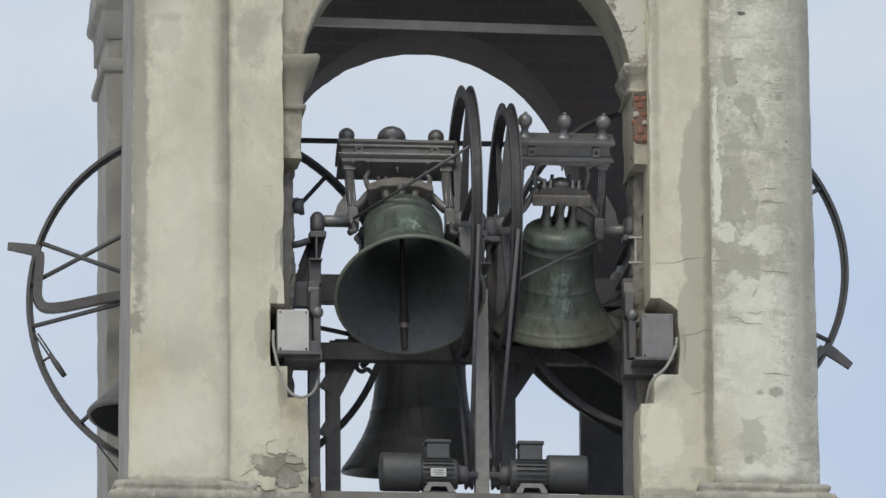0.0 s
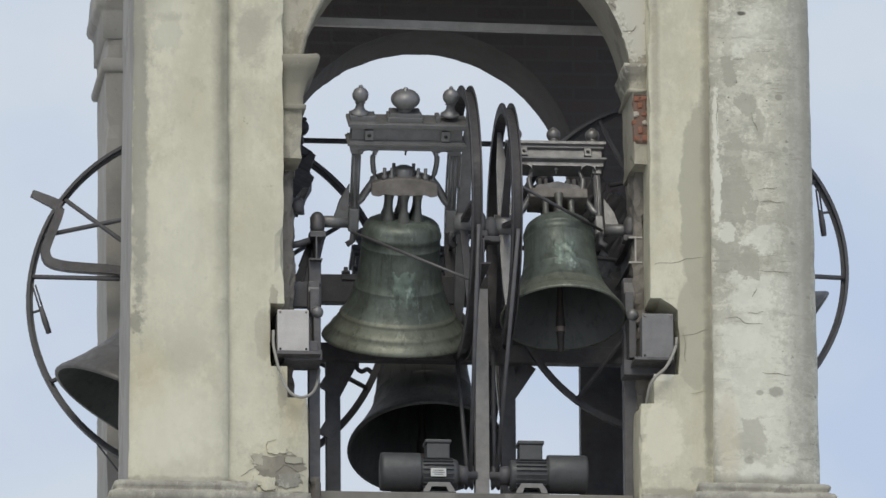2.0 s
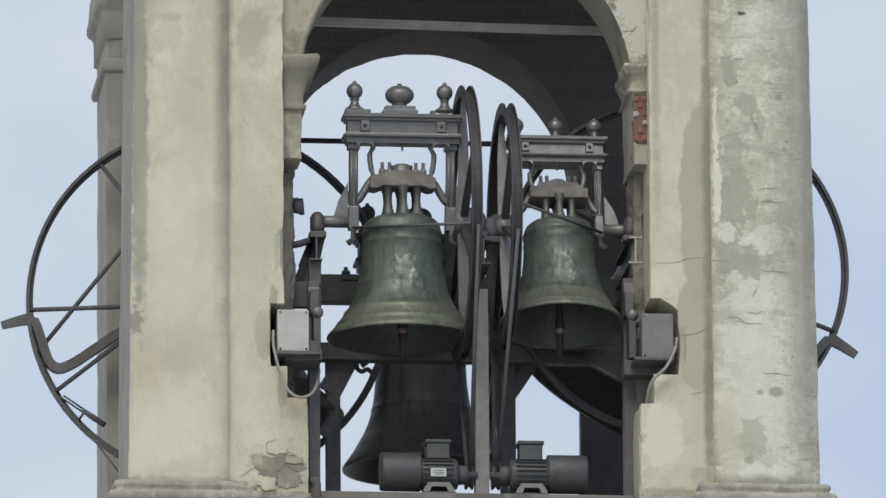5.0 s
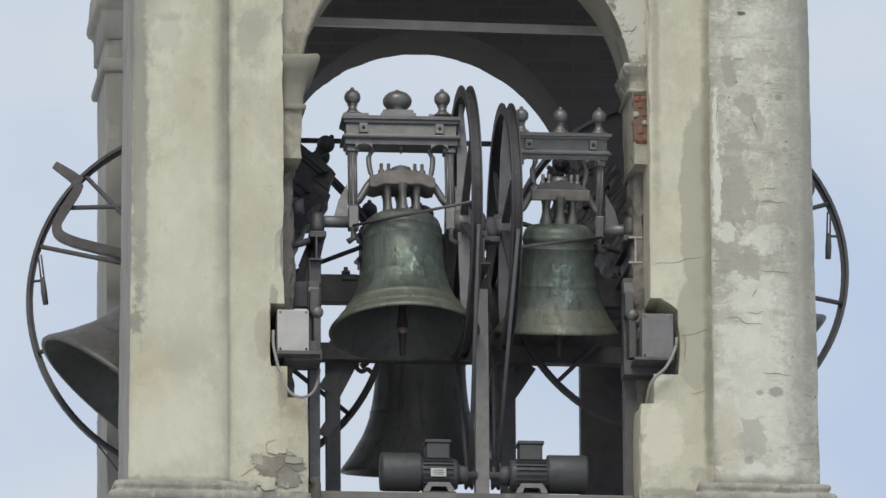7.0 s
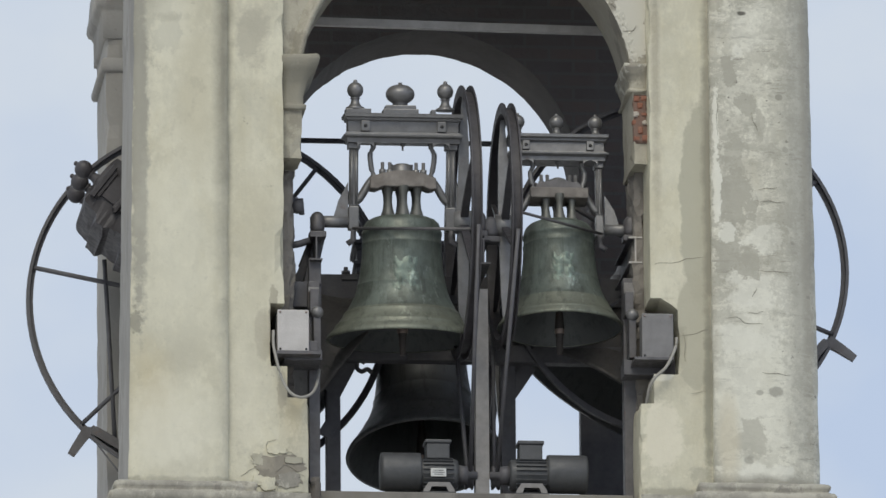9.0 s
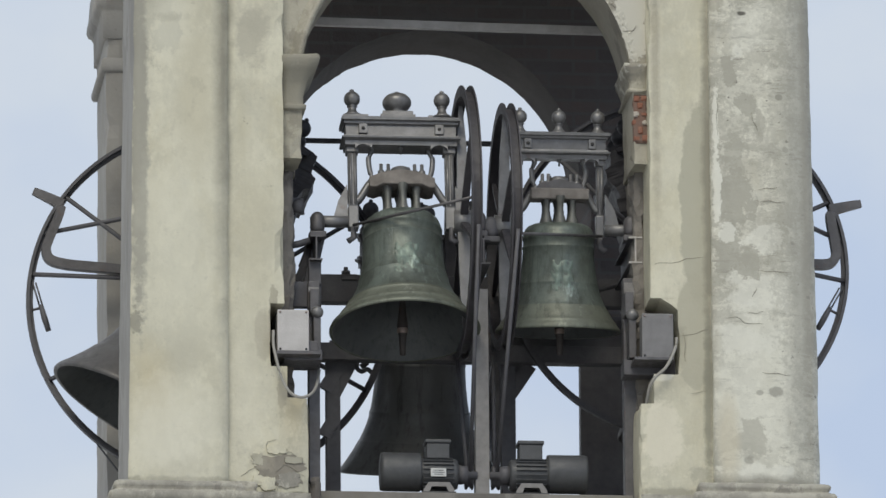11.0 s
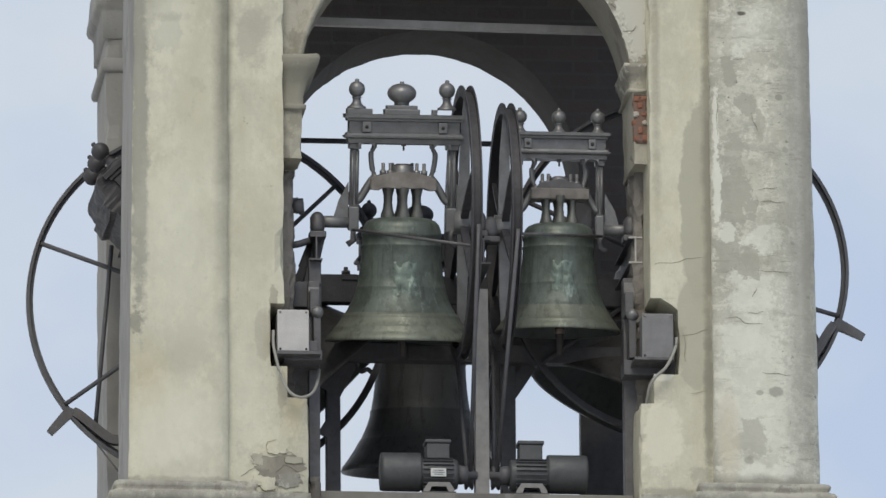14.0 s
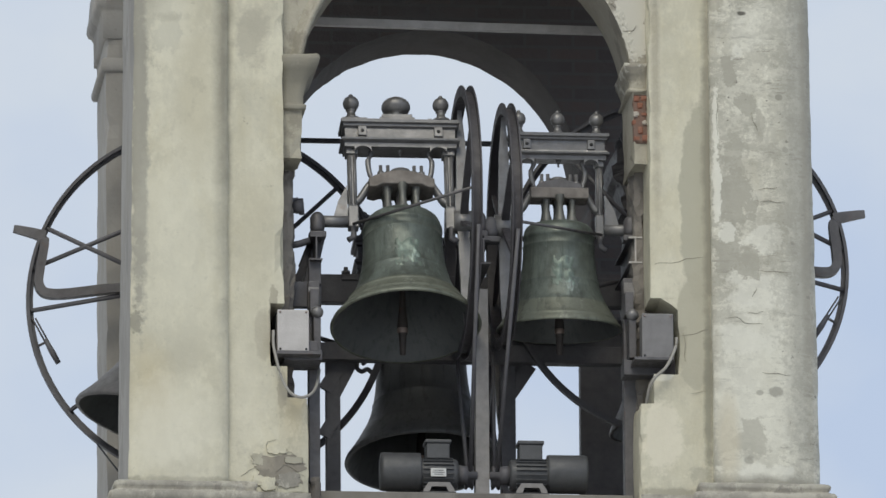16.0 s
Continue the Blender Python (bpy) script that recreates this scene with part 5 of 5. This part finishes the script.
def motor(x_box, z_base, y, sign, label):
    """A finned drive motor on feet with its terminal box, a long drum and a pulley. sign: the side of the drum."""
    t = thing("drive_motor", label, "electric motor", Matrix.Translation((x_box, y, z_base)), "drive motors")
    turn = Matrix.Rotation(radians(90), 4, "Y")
    zc, r = 0.112, 0.088
    prof = [(0, -0.105)]
    prof += [(r * 0.8, -0.105), (r * 0.9, -0.095)]
    prof += [(r * 0.9, 0.085), (r * 0.8, 0.10), (0, 0.10)]
    body = part("motor_body", lathe(prof, 28, Matrix.Translation((0, 0, zc)) @ turn), M_MOTOR, t)
    for i in range(22):
        a = 360 * i / 22 + 8
        if 60 < a % 360 < 120:
            continue
        f = box((-0.075, -0.0022, r * 0.86), (0.075, 0.0022, r * 1.02), 0.0)
        part("fin", turned(f, Matrix.Translation((0, 0, zc)) @ Matrix.Rotation(radians(a - 90), 4, "X")), M_MOTOR, body)
    part("terminal_box", box((-0.058, -0.055, zc + r * 0.8), (0.058, 0.055, zc + r + 0.062), 0.006), M_MOTOR, t)
    part("terminal_lid", box((-0.066, -0.062, zc + r + 0.062), (0.066, 0.062, zc + r + 0.080), 0.005), M_MOTOR, t)
    part("drum", lathe([(0, 0.0), (r * 1.08, 0.0), (r * 1.1, 0.01), (r * 1.1, 0.185), (r * 1.06, 0.198), (r * 0.5, 0.202), (0, 0.202)], 32,
                       Matrix.Translation((sign * 0.085, 0, zc + 0.010)) @ Matrix.Rotation(radians(90 * sign), 4, "Y")), M_MOTOR, t)
    part("shaft", lathe([(0, 0), (0.05, 0), (0.045, 0.05), (0.02, 0.055), (0.02, 0.10), (0, 0.10)], 16, Matrix.Translation((-sign * 0.10, 0, zc)) @ Matrix.Rotation(radians(-90 * sign), 4, "Y")), M_DARK, t)
    part("pulley", lathe([(0, -0.02), (0.06, -0.02), (0.06, -0.012), (0.045, 0.0), (0.06, 0.012), (0.06, 0.02), (0, 0.02)], 20, Matrix.Translation((-sign * 0.165, 0.06, zc)) @ turn), M_DARK, t)
    for sx in (-1, 1):
        for sy in (-1, 1):
            part("foot", tube([(sx * 0.035, sy * 0.05, 0.045), (sx * 0.06, sy * 0.075, 0.03), (sx * 0.066, sy * 0.08, 0.0)], 0.012, 6), M_MOTOR, t)
    outline = [(-0.078, 0.0), (-0.076, 0.014), (-0.052, 0.05), (0.052, 0.05), (0.076, 0.014), (0.078, 0.0), (0.048, 0.0), (0.036, 0.028), (-0.036, 0.028), (-0.048, 0.0)]
    for y0 in (-0.088, 0.078):
        foot = bmesh.new()
        a = [foot.verts.new((u, y0, v + 0.006)) for u, v in outline]
        b = [foot.verts.new((u, y0 + 0.010, v + 0.006)) for u, v in outline]
        for q in ((0, 1, 8, 9), (1, 2, 7, 8), (2, 3, 4, 7), (4, 5, 6, 7)):
            foot.faces.new([a[i] for i in q]), foot.faces.new([b[i] for i in q[::-1]])
        for i in range(10):
            foot.faces.new((a[i], a[(i + 1) % 10], b[(i + 1) % 10], b[i]))
        part("foot_bracket", foot, M_POST, t, "grey cast foot")
    part("bedplate", box((-0.085, -0.09, 0.0), (0.085, 0.09, 0.008), 0.002), M_MOTOR, t)
    return t


m1 = motor(-0.134, 0.072, 0.36, -1, "dark grey finned drive motor with a pale rating plate")
plate = part("rating_plate", box((-0.042, -0.096, 0.082), (0.036, -0.088, 0.124), 0.002), M_LABEL, m1, "small pale rating plate")
for k, w in ((0, 0.022), (1, 0.03), (2, 0.026)):
    part("print_bar", box((-0.003 - w, -0.0972, 0.092 + 0.010 * k), (-0.003 + w, -0.0958, 0.095 + 0.010 * k)), M_INK, plate)
m2 = motor(0.329, 0.072, 0.36, 1, "dark grey finned drive motor on the frame")

# drive belts from the wheels down to the motor pulleys
for ax, wx, R, px in ((AXLE_A, 0.315, 0.685, m1.location.x + 0.165), (AXLE_B, -0.269, 0.62, m2.location.x - 0.165)):
    b = thing("drive_belt", "dark drive belt between wheel and motor", "belt", None, "drive belts")
    for sy in (-1, 1):
        a = Vector((ax[0] + wx, ax[1] + sy * R * 0.97, ax[2] - R * 0.25))
        e = Vector((px, 0.42 + sy * 0.058, 0.19))
        part("strand", tube([a, e], 0.011, 6, up=(1, 0, 0)), M_DARK, b)

# flaked plaster, cracks and repair patches on the pilasters
def blotch(name, cx, cz, y, rx, rz, seed, mat, label, thick=0.003):
    """A thin irregular skin of another coat of plaster."""
    bm = bmesh.new()
    n = 64
    ring = []
    for i in range(n):
        a = 2 * math.pi * i / n
        k = 1 + 0.42 * noise.noise(Vector((math.cos(a) * 1.7 + seed, math.sin(a) * 1.7, seed * 3))) + 0.22 * noise.noise(Vector((math.cos(a) * 6 + seed, math.sin(a) * 6, 9))) + 0.10 * noise.noise(Vector((math.cos(a) * 16, math.sin(a) * 16, seed)))
        q = max(abs(math.cos(a)), abs(math.sin(a)))
        ring.append((cx + rx * k * math.cos(a) / q ** 0.5, cz + rz * k * math.sin(a) / q ** 0.5))
    f = [bm.verts.new((u, y - thick, v)) for u, v in ring]
    g = [bm.verts.new((u, y + 0.02, v)) for u, v in ring]
    c = bm.verts.new((cx, y - thick, cz))
    for i in range(n):
        j = (i + 1) % n
        bm.faces.new((c, f[i], f[j]))
        bm.faces.new((f[i], g[i], g[j], f[j]))
    return tagged(link(name, bm, mat), label, "plaster patch", kind="structure")


def crack(points, y, w=0.0013):
    """A jagged open crack with a raised lip, along a run of corners."""
    pts = []
    for a, b in zip(points, points[1:]):
        for i in range(5):
            t = i / 5
            p = Vector((a[0] + (b[0] - a[0]) * t, y, a[2] + (b[2] - a[2]) * t))
            p += 0.010 * Vector((noise.noise(p * 22), 0, noise.noise(p * 22 + Vector((7, 0, 3)))))
            pts.append(p)
    pts.append(Vector((points[-1][0], y, points[-1][2])))
    n = len(pts)
    r = [w * (0.35 + 0.65 * math.sin(math.pi * (i + 0.5) / n)) for i in range(n)]
    return tagged(link("trim_crack", tube(pts, r, 4, up=(0, 1, 0)), M_CRACK), "dark jagged crack in the plaster", "crack", kind="structure")


blotch("trim_patch_4", -0.944, 0.129, 0.06, 0.115, 0.072, 1.3, M_RENDER, "bare undercoat where plaster has flaked off")
blotch("trim_flake_1", -0.960, 0.232, 0.06, 0.045, 0.022, 3.9, M_CREAM, "loose flake of cream plaster", 0.009)
blotch("trim_flake_2", -1.036, 0.071, 0.06, 0.040, 0.024, 5.1, M_CREAM, "loose flake of cream plaster", 0.008)
blotch("trim_flake_3", -0.876, 0.179, 0.06, 0.042, 0.016, 7.2, M_GREYPATCH, "loose flake of grey plaster", 0.010)
blotch("trim_flake_5", -1.005, 0.055, 0.06, 0.034, 0.036, 6.3, M_CREAM, "loose flake of cream plaster", 0.011)
blotch("trim_flake_6", -1.058, 0.184, 0.06, 0.026, 0.030, 8.4, M_GREYPATCH, "bare grey undercoat at the edge of the flaking", 0.004)
blotch("trim_flake_4", -0.899, 0.078, 0.06, 0.060, 0.034, 2.6, M_STONE, "deeper bare patch of rough undercoat", 0.007)
for pts, y in (([(1.017, 0.060, 1.213), (1.088, 0.060, 1.235), (1.168, 0.060, 1.245)], 0.057), ([(0.924, 0.060, 1.209), (1.017, 0.060, 1.213)], 0.058), ([(1.041, 0.060, 0.839), (1.126, 0.060, 0.857), (1.189, 0.060, 0.876)], 0.057), ([(1.073, 0.060, 0.856), (1.077, 0.060, 0.713)], 0.058),
               ([(1.106, 0.060, 0.549), (1.185, 0.060, 0.562)], 0.057), ([(1.265, 0.0, 0.920), (1.323, 0.0, 0.925), (1.368, 0.0, 0.899), (1.464, 0.0, 0.895)], -0.003), ([(1.388, 0.0, 0.946), (1.465, 0.0, 0.962)], -0.003), ([(1.439, 0.0, 1.166), (1.524, 0.0, 1.167), (1.598, 0.0, 1.157)], -0.003),
               ([(1.445, 0.0, 1.582), (1.496, 0.0, 1.589), (1.547, 0.0, 1.596)], -0.003), ([(1.438, 0.0, 1.527), (1.509, 0.0, 1.523), (1.586, 0.0, 1.515)], -0.003), ([(1.409, 0.0, 1.036), (1.427, 0.0, 1.079)], -0.003),
               ([(1.232, 0.0, 2.074), (1.251, 0.0, 2.002), (1.240, 0.0, 1.958), (1.244, 0.0, 1.857)], -0.001), ([(1.410, 0.0, 1.976), (1.443, 0.0, 1.884)], -0.003), ([(1.450, 0.0, 0.648), (1.596, 0.0, 0.639)], -0.003),
               ([(-1.016, 0.060, 0.219), (-1.005, 0.060, 0.271), (-0.954, 0.060, 0.286)], 0.057), ([(-1.011, 0.060, 0.219), (-0.977, 0.060, 0.203), (-0.946, 0.060, 0.220), (-0.890, 0.060, 0.216), (-0.848, 0.060, 0.179)], 0.055), ([(-1.143, 0.060, 0.097), (-1.101, 0.060, 0.127), (-1.059, 0.060, 0.136)], 0.057),
               ([(-0.961, 0.060, 0.020), (-0.963, 0.060, 0.120), (-0.924, 0.060, 0.158), (-0.871, 0.060, 0.130), (-0.821, 0.060, 0.094)], 0.055), ([(-1.036, 0.060, 0.062), (-1.028, 0.060, 0.091), (-0.994, 0.060, 0.105)], 0.057)):
    crack(pts, y)
for pts in ([(0.787, 0.130, 2.420), (0.835, 0.130, 2.427), (0.856, 0.130, 2.450)], [(0.784, 0.130, 2.397), (0.806, 0.130, 2.311), (0.828, 0.130, 2.240)]):
    crack(pts, 0.137, 0.0022)
bm = slab((-0.794, 0.12, -0.10), (-0.735, 0.30, 0.117), 0.03, 0.012, 0.02)
tagged(link("trim_rubble", bm, M_RUBBLE), "lump of broken brown masonry at the post's foot", "rubble", kind="structure")
# worn iron scraps left in the broken jamb
old = thing("old_bracket", "dark rusty bracket stuck in the broken jamb", "bracket")
part("stub", tube([(-0.874, 0.400, 1.562), (-0.817, 0.400, 1.569)], 0.030, 8), M_DARK, old)
part("stub_cap", lathe([(0, -0.03), (0.026, -0.03), (0.03, 0.02), (0, 0.04)], 12, Matrix.Translation((-0.822, 0.380, 1.546))), M_DARK, old)
part("bolt", tube([(-0.802, 0.380, 1.506), (-0.808, 0.380, 1.587)], 0.014, 8), M_DARK, old)
part("arm", tube([(-0.880, 0.400, 1.347), (-0.812, 0.400, 1.360), (-0.761, 0.400, 1.378)], 0.018, 8), M_DARK, old)


def swing(t, period, decay, size, first, drift=0.0):
    """Degrees of a swing that dies away: its size at the start, the time of its first crest, and how it quickens as it shrinks."""
    return size * math.exp(-t / decay) * math.cos(2 * math.pi * ((t - first) / period + drift * t * t))


def motions():
    steps = [i * 0.2 for i in range(81)]
    for bell, clapper, axle, turn, sign, rest, free, law in (
            (bell_a, clapper_a, AXLE_A, Matrix(), -1, 0.5, 36, (3.897, 19.7, 35.43, 0.031)),
            (bell_b, clapper_b, AXLE_B, Matrix(), -1, -2.0, 20, (3.459, 6.91, 30.2, -1.610)),
            (bell_k, clapper_k, AXLE_K, Matrix(), -1, 1.0, 28, (3.43, 12, 39.4, -0.974)),
            (bell_l, clapper_l, AXLE_L, TURN, 1, -2.98, 26, (5.3535, 41.5, 61.79, 1.1367, 0.0002)),
            (bell_r, clapper_r, AXLE_R, TURN, -1, 2.78, 26, (5.0862, 24, 56.03, 1.8348, 0.0001))):
        rows, inner = [], []
        for t in steps:
            a = sign * (rest + swing(t, *law))
            rows.append((t, Matrix.Translation(axle) @ turn @ pose(0, 0, 0, a)))
            inner.append((t, Matrix.Translation(clapper.location) @ pose(0, 0, 0, -free * math.tanh(0.96 * a / free))))
        walk(bell, rows)
        walk(clapper, inner)


motions()
